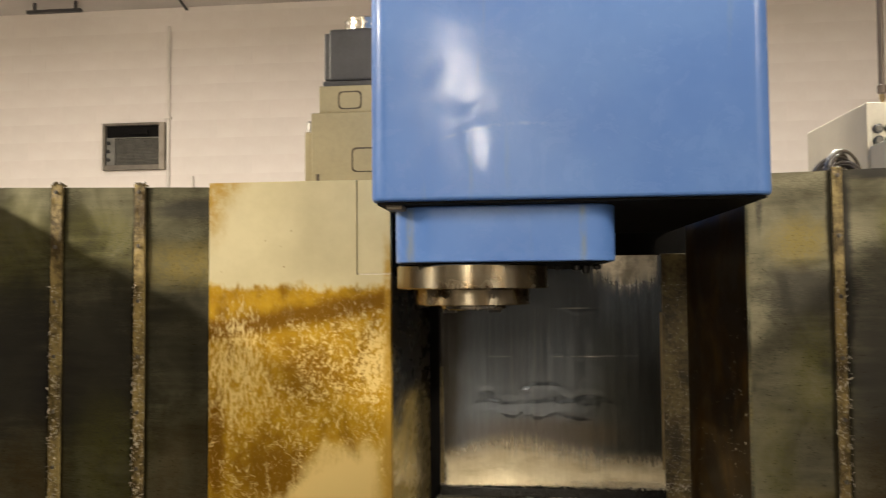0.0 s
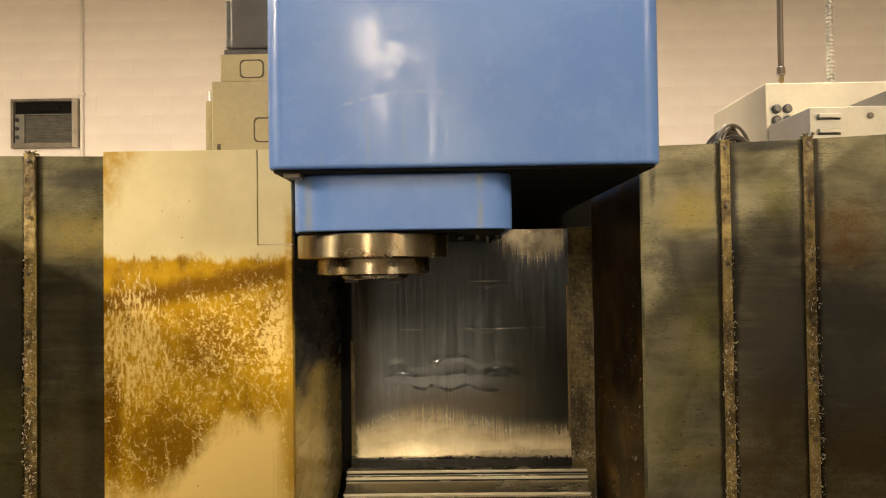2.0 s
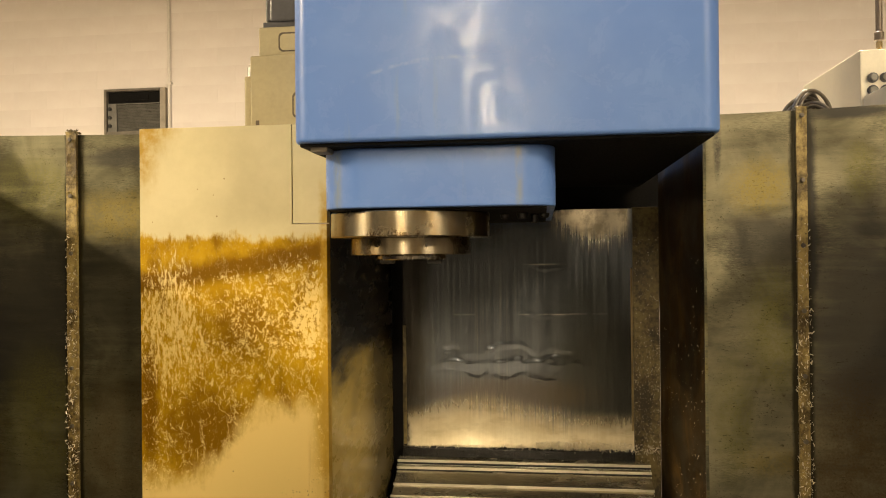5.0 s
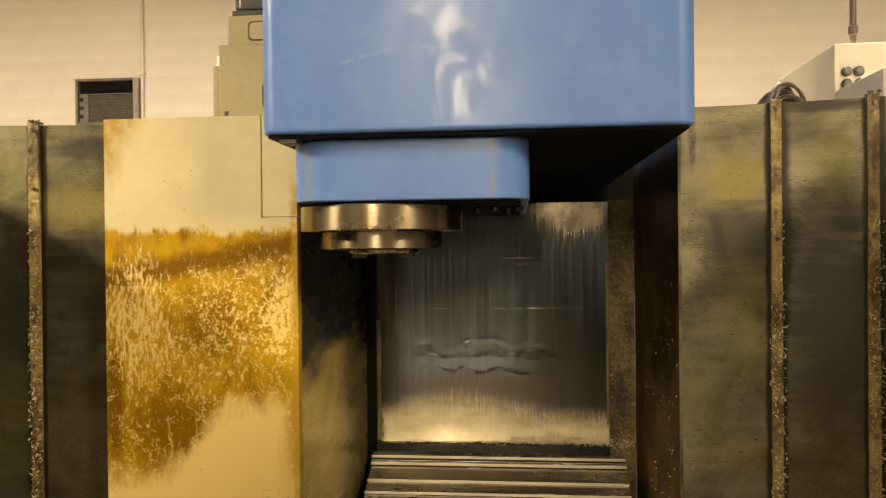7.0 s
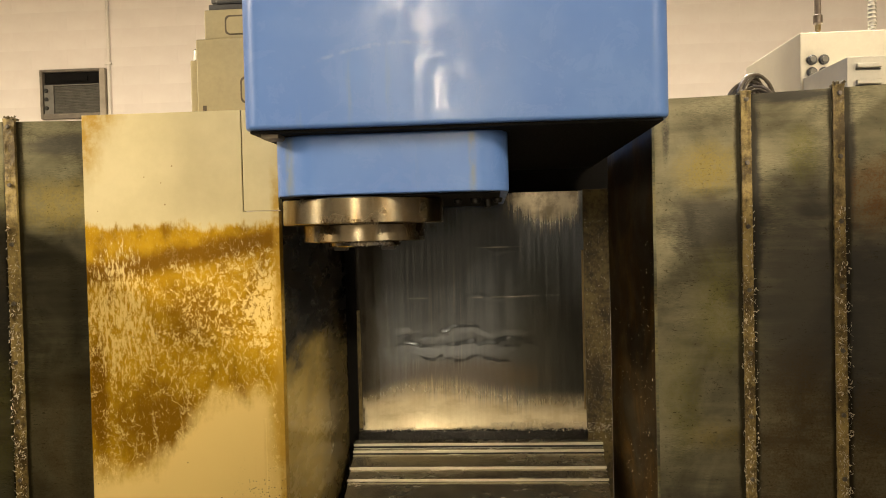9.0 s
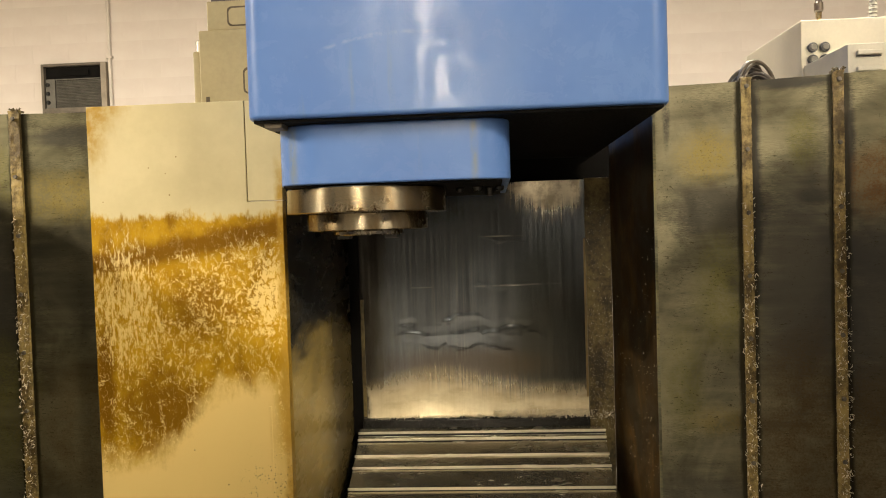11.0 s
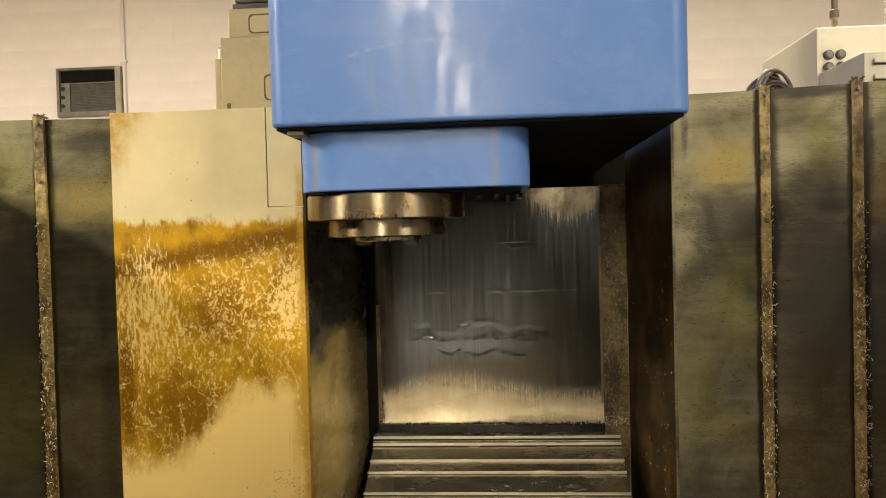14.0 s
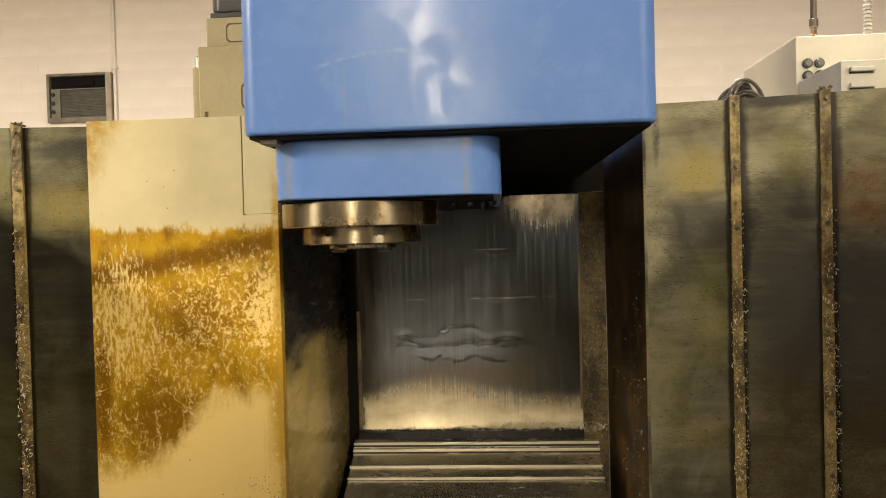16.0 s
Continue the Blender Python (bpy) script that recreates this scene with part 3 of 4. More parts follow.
DARK_WALL = plain("grey_wall_paint", (0.38, 0.36, 0.33), 0.7, 0.0, 0.3, 3, 0.2)
CONDUIT_PAINT = plain("white_conduit_paint", (0.70, 0.66, 0.60), 0.6, 0.0, 0.12, 8, 0.1)
AC_FRAME = plain("weathered_brown_frame", (0.16, 0.14, 0.11), 0.6, 0.1, 0.4, 20, 0.2)
AC_PANEL = plain("grey_control_panel", (0.15, 0.145, 0.125), 0.5, 0.0, 0.3, 30, 0.1)
AC_PALE = plain("faded_tan_sleeve", (0.33, 0.29, 0.23), 0.6, 0.0, 0.3, 20, 0.2)
CEILING = plain("grey_ceiling_paint", (0.50, 0.47, 0.44), 0.8, 0.0, 0.15, 3, 0.1)
FLOOR = plain("sealed_concrete", (0.34, 0.315, 0.28), 0.4, 0.0, 0.35, 4, 0.2)
CASTING = plain("dark_machine_casting", (0.03, 0.03, 0.028), 0.6, 0.1, 0.4, 12, 0.3)
CHIP = plain("bright_metal_chip", (0.88, 0.80, 0.62), 0.22, 0.12, 0.3, 200, 0.1)


def glowing(name, strength):
    m, nt, b = surface(name)
    b.inputs["Emission Color"].default_value = (*WARM, 1)
    b.inputs["Emission Strength"].default_value = strength
    return m


TUBE = glowing("lit_tube", 6.0)


# ---- mesh helpers ----
def box_bm(x0, x1, y0, y1, z0, z1, bevel=0.0, segs=2):
    bm = bmesh.new()
    bmesh.ops.create_cube(bm, size=1)
    bmesh.ops.scale(bm, vec=(x1 - x0, y1 - y0, z1 - z0), verts=bm.verts)
    bmesh.ops.translate(bm, vec=((x0 + x1) / 2, (y0 + y1) / 2, (z0 + z1) / 2), verts=bm.verts)
    if bevel:
        bmesh.ops.bevel(bm, geom=bm.edges[:], offset=bevel, segments=segs, profile=0.5, affect="EDGES")
    return bm


def cyl_bm(r, depth, at, axis="Z", segs=32, r2=None, bevel=0.0):
    bm = bmesh.new()
    bmesh.ops.create_cone(bm, cap_ends=True, segments=segs, radius1=r, radius2=r if r2 is None else r2, depth=depth)
    if bevel:
        rim = [e for e in bm.edges if len({round(v.co.z, 5) for v in e.verts}) == 1]
        bmesh.ops.bevel(bm, geom=rim, offset=bevel, segments=1, profile=0.5, affect="EDGES")
    turn = {"Z": pose(*at), "Y": pose(*at, 90, 0, 0), "X": pose(*at, 0, 90, 0)}[axis]
    bmesh.ops.transform(bm, matrix=turn, verts=bm.verts)
    return bm


def prism_bm(outline, z0, z1, bevel=0.0):
    """An upright prism over an outline of (x, y)."""
    bm = bmesh.new()
    low = [bm.verts.new((x, y, z0)) for x, y in outline]
    f = bm.faces.new(low)
    up = bmesh.ops.extrude_face_region(bm, geom=[f])
    bmesh.ops.translate(bm, vec=(0, 0, z1 - z0), verts=[g for g in up["geom"] if isinstance(g, bmesh.types.BMVert)])
    bmesh.ops.recalc_face_normals(bm, faces=bm.faces)
    if bevel:
        rim = [e for e in bm.edges if abs(e.verts[0].co.z - e.verts[1].co.z) < 1e-6]
        bmesh.ops.bevel(bm, geom=rim, offset=bevel, segments=3, profile=0.5, affect="EDGES")
    return bm


def rounded(x0, x1, y0, y1, radii, segs=8):
    """A rectangle's outline with its own radius at each corner: front left, front right, back right, back left."""
    out = []
    for (cx, cy, a0), r in zip(((x0, y0, 180), (x1, y0, 270), (x1, y1, 0), (x0, y1, 90)), radii):
        ox = cx + r if cx == x0 else cx - r
        oy = cy + r if cy == y0 else cy - r
        n = segs if r > 0.001 else 0
        for k in range(n + 1):
            a = radians(a0 + (90 * k / n if n else 45))
            out.append((ox + r * math.cos(a), oy + r * math.sin(a)))
    return out


def tube_bm(points, r, segs=10, closed=False):
    """A round tube along points."""
    bm = bmesh.new()
    pts = [Vector(p) for p in points]
    n, rings = len(pts), []
    for k, p in enumerate(pts):
        a = pts[(k - 1) % n] if closed or k else pts[0]
        b = pts[(k + 1) % n] if closed or k < n - 1 else pts[-1]
        d = (b - a).normalized()
        side = d.cross(Vector((0.13, 0.31, 0.94))).normalized()
        up = d.cross(side)
        rings.append([bm.verts.new(p + r * (math.cos(t) * side + math.sin(t) * up)) for t in (2 * math.pi * j / segs for j in range(segs))])
    for k in range(n if closed else n - 1):
        u, w = rings[k], rings[(k + 1) % n]
        for j in range(segs):
            bm.faces.new((u[j], u[(j + 1) % segs], w[(j + 1) % segs], w[j]))
    if not closed:
        bm.faces.new(rings[0][::-1])
        bm.faces.new(rings[-1])
    bmesh.ops.recalc_face_normals(bm, faces=bm.faces)
    return bm


def merged(*meshes):
    out = bmesh.new()
    for bm in meshes:
        me = bpy.data.meshes.new("tmp")
        bm.to_mesh(me)
        out.from_mesh(me)
        bm.free()
        bpy.data.meshes.remove(me)
    return out


def mesh_of(name, bm, material, smooth=True):
    me = bpy.data.meshes.new(name)
    bm.to_mesh(me)
    bm.free()
    me.materials.append(material)
    if smooth:
        me.shade_smooth()
        me.set_sharp_from_angle(angle=radians(35))
    return me


def part(name, bm, material, parent, label=""):
    ob = new(name, mesh_of(name, bm, material))
    ob.parent = parent
    if parent.data is None:
        ob.matrix_parent_inverse = Matrix.Translation(-parent.location)
    flat_faces(ob)
    return tagged(ob, label)


def flat_faces(ob):
    """Keeps large faces flat beside their rounded edges."""
    mod = ob.modifiers.new("weighted_normals", "WEIGHTED_NORMAL")
    mod.keep_sharp, mod.weight = True, 100


def thing(name, at, label, category, group="", kind=""):
    ob = new(name)
    ob.empty_display_size = 0.05
    ob.location = at
    return tagged(ob, label, category, group, kind)


def solid(name, bm, material, label="", category="", group="", kind=""):
    ob = new(name, mesh_of(name, bm, material))
    flat_faces(ob)
    return tagged(ob, label, category, group, kind)


# ---- the room ----
X0, X1, Y0, YW, ROOF = -9.0, 7.5, -19.0, 8.402, 4.72
solid("floor", box_bm(X0 - 0.2, X1 + 0.2, Y0 - 0.2, YW + 0.4, -0.15, 0), FLOOR, "sealed grey concrete shop floor", "floor", kind="structure")
solid("ceiling", box_bm(X0 - 0.2, X1 + 0.2, Y0 - 0.2, YW + 0.4, ROOF, ROOF + 0.15), CEILING, "painted grey shop ceiling", "ceiling", kind="structure")
solid("wall_south", box_bm(X0 - 0.2, X1 + 0.2, Y0 - 0.2, Y0, 0, ROOF), DARK_WALL, "grey painted masonry wall", "wall", kind="structure")
solid("wall_west", box_bm(X0 - 0.2, X0, Y0, YW, 0, ROOF), DARK_WALL, "grey painted masonry wall", "wall", kind="structure")
solid("wall_east", box_bm(X1, X1 + 0.2, Y0, YW, 0, ROOF), DARK_WALL, "grey painted masonry wall", "wall", kind="structure")
wall_north = solid("wall_north", box_bm(X0 - 0.2, X1 + 0.2, YW + 0.0009, YW + 0.2, 0, ROOF), WALL_PAINT, "white painted concrete block wall", "wall", kind="structure")

# ---- spindle head ----
HX0, HX1, HY = -0.210, 0.525, 1.553
head = thing("spindle_head", ((HX0 + HX1) / 2, 2.3, 1.745), "blue enamelled milling spindle head hanging over the machine", "machine head")
part("head_cover", prism_bm(rounded(HX0, HX1, HY, 2.60, (0.034, 0.034, 0.0, 0.0)), 1.745, 2.90, 0.008), BLUE, head)
# thin black sheet added under the cover to paint its shade
part("underside", box_bm(HX0 + 0.012, HX1 - 0.012, HY + 0.014, 2.598, 1.7395, 1.7448, 0.001), CAVITY, head, "black sheet that paints the oily underside's shade")
part("lower_housing", prism_bm(rounded(-0.180, 0.252, 1.598, 2.30, (0.085, 0.055, 0.0, 0.0), 12), 1.631, 1.7393, 0.004), BLUE, head)
# same again below the lower housing
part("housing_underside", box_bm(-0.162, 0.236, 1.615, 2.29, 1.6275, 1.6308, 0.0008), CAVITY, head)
AXX, AXY = -0.032, 1.755
part("spindle_flange", cyl_bm(0.157, 0.048, (AXX, AXY, 1.6034), segs=72, bevel=0.002), SPINDLE, head, "worn ground steel spindle flange")
part("clamp_ring", cyl_bm(0.119, 0.033, (AXX, AXY, 1.5628), segs=64, bevel=0.0015), SPINDLE, head)
part("spindle_nose", cyl_bm(0.071, 0.010, (AXX, AXY, 1.5412), segs=56, bevel=0.002), POLISHED, head, "polished spindle nose")
for sx in (-0.047, 0.047):
    part("drive_key", box_bm(AXX + sx - 0.013, AXX + sx + 0.013, AXY - 0.013, AXY + 0.013, 1.529, 1.5362, 0.002), MOTOR, head, "dark drive key")
for nx, ny, nr, nh in ((0.150, 1.84, 0.010, 0.010), (0.188, 1.79, 0.013, 0.012), (0.212, 1.85, 0.010, 0.018), (0.232, 1.81, 0.011, 0.010)):
    part("coolant_nozzle", cyl_bm(nr * 0.7, nh, (nx, ny, 1.6275 - nh / 2), segs=12, r2=nr, bevel=0.002), BLACK, head, "black coolant nozzle")
part("corner_bracket", box_bm(-0.182, -0.150, 1.575, 1.62, 1.731, 1.744, 0.003), AC_FRAME, head)

column = solid("machine_column", box_bm(-0.14, 0.50, 2.605, 3.3, 0.0, 2.75, 0.02), CASTING, "dark cast iron column behind the spindle head", "machine column")

# ---- tool changer ----
changer = thing("tool_changer_cover", (-0.41, 2.1, 0.45), "tan painted tool changer cover streaked with brown oil", "machine cover")
bm = prism_bm([(-0.614, 0.45), (-0.209, 0.45), (-0.209, 1.6115), (-0.2825, 1.6115), (-0.2825, 1.817), (-0.614, 1.817)], 1.775, 1.800, 0.0015)
for vert in bm.verts:
    vert.co = (vert.co.x, vert.co.z, vert.co.y)
bmesh.ops.recalc_face_normals(bm, faces=bm.faces)
front = part("front_panel", bm, TAN_FRONT, changer, "tan panel with crackled brown oil stains")
part("bead", box_bm(-0.2525, -0.2475, 1.7738, 1.7752, 0.46, 1.19, 0.0006), TAN_FRONT, front)
part("access_plate", box_bm(-0.2800, -0.2085, 1.774, 1.800, 1.6128, 1.816, 0.0008), TAN_FRONT, changer)
part("outer_side", box_bm(-0.614, -0.611, 1.800, 2.45, 0.45, 1.815), TAN, changer)
part("inner_side", box_bm(-0.212, -0.209, 1.800, 2.46, 0.45, 1.815), TAN_SIDE, changer, "oily tan inner side sheet with shade painted in")
part("top_plate", box_bm(-0.611, -0.212, 1.800, 2.45, 1.812, 1.815), TAN, changer)

drive = thing("tool_changer_motor", (-0.34, 1.98, 1.815), "tan gearbox with a dark servo motor on top", "motor")
low = part("gear_housing", box_bm(-0.420, -0.225, 1.905, 2.10, 1.815, 1.996, 0.004), CAST_TAN, drive)
part("side_flange", box_bm(-0.438, -0.4205, 1.915, 2.08, 1.815, 1.953, 0.004), CAST_TAN, drive)
up = part("upper_housing", box_bm(-0.403, -0.235, 1.915, 2.08, 1.9965, 2.062, 0.004), CAST_TAN, drive)


def pocket(x0, x1, z0, z1, y, radius, parent):
    """A shallow rounded pocket in a casting: its shaded edge painted dark, the casting's colour inside."""
    for name, inset, dy, mat in (("pocket_shade", 0.0, 0.0, RIM), ("pocket_floor", 0.004, 0.0014, CAST_TAN)):
        bm = prism_bm(rounded(x0 + inset, x1 - inset * 0.6, z0 + inset * 0.6, z1 - inset, [radius] * 4, 6), y - 0.0012 - dy, y + 0.002)
        for vert in bm.verts:
            vert.co = (vert.co.x, vert.co.z, vert.co.y)
        bmesh.ops.recalc_face_normals(bm, faces=bm.faces)
        part(name, bm, mat, parent)


pocket(-0.322, -0.258, 1.853, 1.911, 1.905, 0.011, low)
pocket(-0.356, -0.300, 2.005, 2.048, 1.915, 0.010, up)
part("drain_slot", prism_bm(rounded(-0.407, -0.399, 1.9038, 1.906, [0.0] * 4), 1.818, 1.850), RIM, low)
part("cable_gland", cyl_bm(0.011, 0.03, (-0.430, 1.945, 1.968), "Z", 16, bevel=0.003), ZINC, drive)
part("motor_flange", box_bm(-0.396, -0.24, 1.925, 2.07, 2.0625, 2.076, 0.003), MOTOR, drive)
part("motor_body", box_bm(-0.384, -0.245, 1.930, 2.065, 2.0765, 2.205, 0.010), MOTOR, drive, "dark grey servo motor body")
part("connector_box", box_bm(-0.399, -0.3845, 1.950, 2.03, 2.085, 2.200, 0.004), MOTOR, drive)
part("motor_cap", cyl_bm(0.048, 0.034, (-0.308, 1.995, 2.2225), segs=40, bevel=0.003), POLISHED, drive, "bright steel motor end cap")


# ---- splash guards ----
def chips_bm(count, spots, seed, size=0.0035):
    """Curled metal chips, scattered over patches (x0, x1, y0, y1, z0, z1)."""
    rnd = random.Random(seed)
    verts, faces = [], []
    for _ in range(count):
        x0, x1, y0, y1, z0, z1 = spots[rnd.randrange(len(spots))]
        c = Vector((rnd.uniform(x0, x1), rnd.uniform(y0, y1), rnd.uniform(z0, z1)))
        q = Euler([rnd.uniform(0, 6.3) for _ in range(3)]).to_matrix()
        s = size * rnd.uniform(0.3, 1.0)
        base = len(verts)
        for p in ((-1, -0.25, 0), (0, -0.25, 0.5), (1, -0.2, 0.1), (1, 0.2, 0.1), (0, 0.25, 0.5), (-1, 0.25, 0)):
            verts.append(c + q @ (s * Vector(p)))
        faces += [(base, base + 1, base + 4, base + 5), (base + 1, base + 2, base + 3, base + 4)]
    me = bpy.data.meshes.new("chips")
    me.from_pydata(verts, [], faces)
    me.materials.append(CHIP)
    return me


def crust_bm(w, z0, z1, seed):
    """A flat strip whose face and edges are roughened by caked swarf."""
    bm = bmesh.new()
    cols, rows, lines = 7, 230, []
    for j in range(rows + 1):
        z = z0 + (z1 - z0) * j / rows
        ragged = [0.0009 * noise.noise((seed, z * 90, k * 5.0)) for k in (0, 1)]
        line = [bm.verts.new((-w / 2 + ragged[0], 0.0, z))]
        for i in range(cols):
            u = i / (cols - 1)
            lump = max(0.0, noise.noise((seed + u * 3, z * 70, 2.0))) + 0.8 * max(0.0, noise.noise((seed + u * 7, z * 190, 5.0)))
            line.append(bm.verts.new((-w / 2 + ragged[0] + (w + ragged[1] - ragged[0]) * u, -0.007 - 0.0035 * lump, z)))
        line.append(bm.verts.new((w / 2 + ragged[1], 0.0, z)))
        lines.append(line)
    for u, v in zip(lines, lines[1:]):
        for i in range(cols + 1):
            bm.faces.new((u[i], u[i + 1], v[i + 1], v[i]))
    bmesh.ops.recalc_face_normals(bm, faces=bm.faces)
    return bm


def guard(label, sheet, stations, ribs, top):
    """A folded sheet guard: panels between stations (x, y), with a bolted strip over each seam."""
    g = thing("splash_guard", (stations[len(stations) // 2][0], stations[len(stations) // 2][1], 0.45), label, "splash guard")
    for (xa, ya), (xb, yb) in zip(stations, stations[1:]):
        za, zb = top(xa), top(xb)
        bm = bmesh.new()
        gap = 0.0008
        d = Vector((xb - xa, yb - ya, 0)).normalized()
        n = Vector((d.y, -d.x, 0))
        a, b = Vector((xa, ya, 0)) + d * gap, Vector((xb, yb, 0)) - d * gap
        # a slightly buckled sheet with a turned-back top edge
        cols, rows = 6, 14
        grid = []
        for i in range(cols + 1):
            u = i / cols
            line = []
            for j in range(rows + 1):
                w = j / rows
                bow = 0.003 * math.sin(math.pi * u) * (0.6 + 0.8 * noise.noise((xa * 7, w * 4, 1.3)))
                p = a.lerp(b, u) - n * bow
                p.z = 0.45 + w * (za + (zb - za) * u - 0.45)
                line.append(bm.verts.new(p))
            back = line[-1].co - n * 0.016
            line.append(bm.verts.new(back))
            down = back.copy()
            down.z -= 0.012
            line.append(bm.verts.new(down))
            grid.append(line)
        for i in range(cols):
            for j in range(len(grid[0]) - 1):
                bm.faces.new((grid[i][j], grid[i + 1][j], grid[i + 1][j + 1], grid[i][j + 1]))
        part("panel", bm, sheet, g)
    for x, y, w, tilt in ribs:
        z1 = top(x) + 0.004
        bm = crust_bm(w, 0.45, z1, int(x * 100))
        bmesh.ops.transform(bm, matrix=pose(x, y - 0.001, 0, 0, 0, tilt), verts=bm.verts)
        rib = part("rib", bm, RIB, g, "seam strip crusted with swarf")
        cap = box_bm(-w / 2 - 0.002, w / 2 + 0.002, -0.006, 0.012, z1 - 0.002, z1 + 0.0025, 0.0012)
        bmesh.ops.transform(bm := cap, matrix=pose(x, y - 0.002, 0, 0, 0, tilt), verts=cap.verts)
        part("rib_cap", cap, RIB, rib)
        clump = bmesh.new()
        for q in range(7 if abs(x - 0.728) > 0.01 else 1):
            made = bmesh.ops.create_icosphere(clump, subdivisions=2, radius=0.0032 + 0.0016 * noise.noise((x * 9, q, 0.5)), matrix=pose(x + 0.010 * math.sin(q * 2.1 + x * 9), y - 0.004 + 0.004 * math.cos(q * 3.0), z1 + 0.004 + 0.002 * math.sin(q * 5.0)))
            for vert in made["verts"]:
                vert.co += 0.0034 * noise.noise_vector(vert.co * 330)
        part("swarf_clump", clump, CRUST, rib, "clump of dark oily swarf")
        zb = 1.683 + (0.006 if x > 0.8 else 0)
        for z in [zb + 0.1265 * k for k in range(-7, 1)] + [z1 - 0.016]:
            part("screw", cyl_bm(0.0048, 0.004, (x, y - 0.013, z), "Y", 10, r2=0.0036), AC_FRAME, rib)
    return g


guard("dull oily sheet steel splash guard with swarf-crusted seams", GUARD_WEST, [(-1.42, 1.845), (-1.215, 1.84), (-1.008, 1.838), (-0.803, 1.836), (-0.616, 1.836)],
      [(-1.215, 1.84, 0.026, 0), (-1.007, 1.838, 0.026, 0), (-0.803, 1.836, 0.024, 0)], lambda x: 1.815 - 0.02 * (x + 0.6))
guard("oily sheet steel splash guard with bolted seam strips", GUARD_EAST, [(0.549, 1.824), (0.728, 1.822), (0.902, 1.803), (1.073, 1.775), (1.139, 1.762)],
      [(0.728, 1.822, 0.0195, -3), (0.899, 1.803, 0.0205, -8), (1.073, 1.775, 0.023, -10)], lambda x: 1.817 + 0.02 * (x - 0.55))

inner = thing("inner_guard", (0.55, 2.1, 0.448), "dark brown oil-stained inner guard sheet", "guard sheet")
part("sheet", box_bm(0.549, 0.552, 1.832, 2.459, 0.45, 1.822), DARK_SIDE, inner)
part("front_edge", box_bm(0.5445, 0.552, 1.8262, 1.8318, 0.45, 1.822, 0.0015), EDGE_STEEL, inner)
part("foot_flange", box_bm(0.530, 0.5488, 1.84, 2.44, 0.45, 0.78, 0.002), CRUST, inner)

# ---- rear guard ----
rear = thing("rear_guard", (0.17, 2.47, 0.45), "scraped stainless rear guard with painted glare in a rusty swarf-covered frame", "guard panel")


def dented_sheet_bm(x0, x1, y, z0, z1, nx=132, nz=136):
    """A sheet buckled across its lower middle, bowed a little, with a few short creases."""
    bm = bmesh.new()
    dents = [(-0.02, 1.235, 0.050, 0.016, 0.0032), (0.05, 1.205, 0.090, 0.010, -0.0030), (0.16, 1.235, 0.080, 0.014, 0.0026), (0.24, 1.262, 0.070, 0.012, -0.0020),
             (0.27, 1.225, 0.055, 0.012, 0.0018), (0.10, 1.270, 0.070, 0.012, 0.0026), (0.20, 1.185, 0.060, 0.010, 0.0022), (0.235, 1.514, 0.050, 0.005, 0.0014), (0.235, 1.371, 0.060, 0.005, 0.0014),
             (-0.04, 1.27, 0.020, 0.020, -0.0024)]
    grid = []
    for i in range(nx + 1):
        x, line = x0 + (x1 - x0) * i / nx, []
        for j in range(nz + 1):
            z = z0 + (z1 - z0) * j / nz
            d = 0.0016 * noise.noise((x * 5, z * 4, 0.7)) + 0.00015 * noise.noise((x * 60, z * 8, 3.0))
            low = max(0.0, 1.075 + 0.035 * math.exp(-((x - 0.02) / 0.12) ** 2) + 0.010 * noise.noise((x * 9, 2.0, 0.0)) - z)
            d += 0.95 * low * low
            curl = max(0.0, z - 1.575 + 0.02 * noise.noise((x * 12, 5.0, 0.0))) * max(0.0, min(1.0, (x - 0.24) / 0.08))
            d += 0.95 * curl * curl
            for cx, cz, rx, rz, depth in dents:
                slope = cz + 0.006 * math.sin(x * 21 + cx * 50) + 0.014 * noise.noise((x * 16, cz * 9, 1.0)) + 0.005 * noise.noise((x * 55, cz * 9, 4.0))
                d += 0.50 * depth * (0.75 + 1.3 * noise.noise((x * 45, z * 90, cx * 9))) * math.exp(-((x - cx) / rx) ** 2 - ((z - slope) / (0.6 * rz)) ** 2)
            line.append(bm.verts.new((x, y - d, z)))
        grid.append(line)
    for u, w in zip(grid, grid[1:]):
        for j in range(nz):
            bm.faces.new((u[j], w[j], w[j + 1], u[j + 1]))
    rim = [e for e in bm.edges if len(e.link_faces) == 1]
    out = bmesh.ops.extrude_edge_only(bm, edges=rim)
    for g in out["geom"]:
        if isinstance(g, bmesh.types.BMVert):
            g.co.y = y + 0.006
    bmesh.ops.recalc_face_normals(bm, faces=bm.faces)
    return bm


part("steel_sheet", dented_sheet_bm(-0.178, 0.476, 2.461, 0.992, 1.668), STAINLESS, rear)
part("frame_strip", box_bm(0.4765, 0.548, 2.452, 2.470, 0.45, 1.672, 0.002), CRUST, rear)
# black strip that stands for the shaded gap in the corner
part("frame_strip", box_bm(-0.2085, -0.1785, 2.452, 2.470, 0.45, 1.74, 0.002), CAVITY, rear, "black strip that paints the shade of the corner gap")
part("edge_bead", box_bm(0.470, 0.4762, 2.4565, 2.4605, 1.045, 1.50, 0.001), DULL_TAN, rear)
part("edge_bead", box_bm(-0.1785, -0.168, 2.4545, 2.4585, 0.99, 1.34, 0.001), CRUST, rear)
part("sill", box_bm(-0.178, 0.476, 2.434, 2.4605, 0.45, 0.991, 0.002), SILL, rear, "dark oily steel sill")
bm, cols = bmesh.new(), []
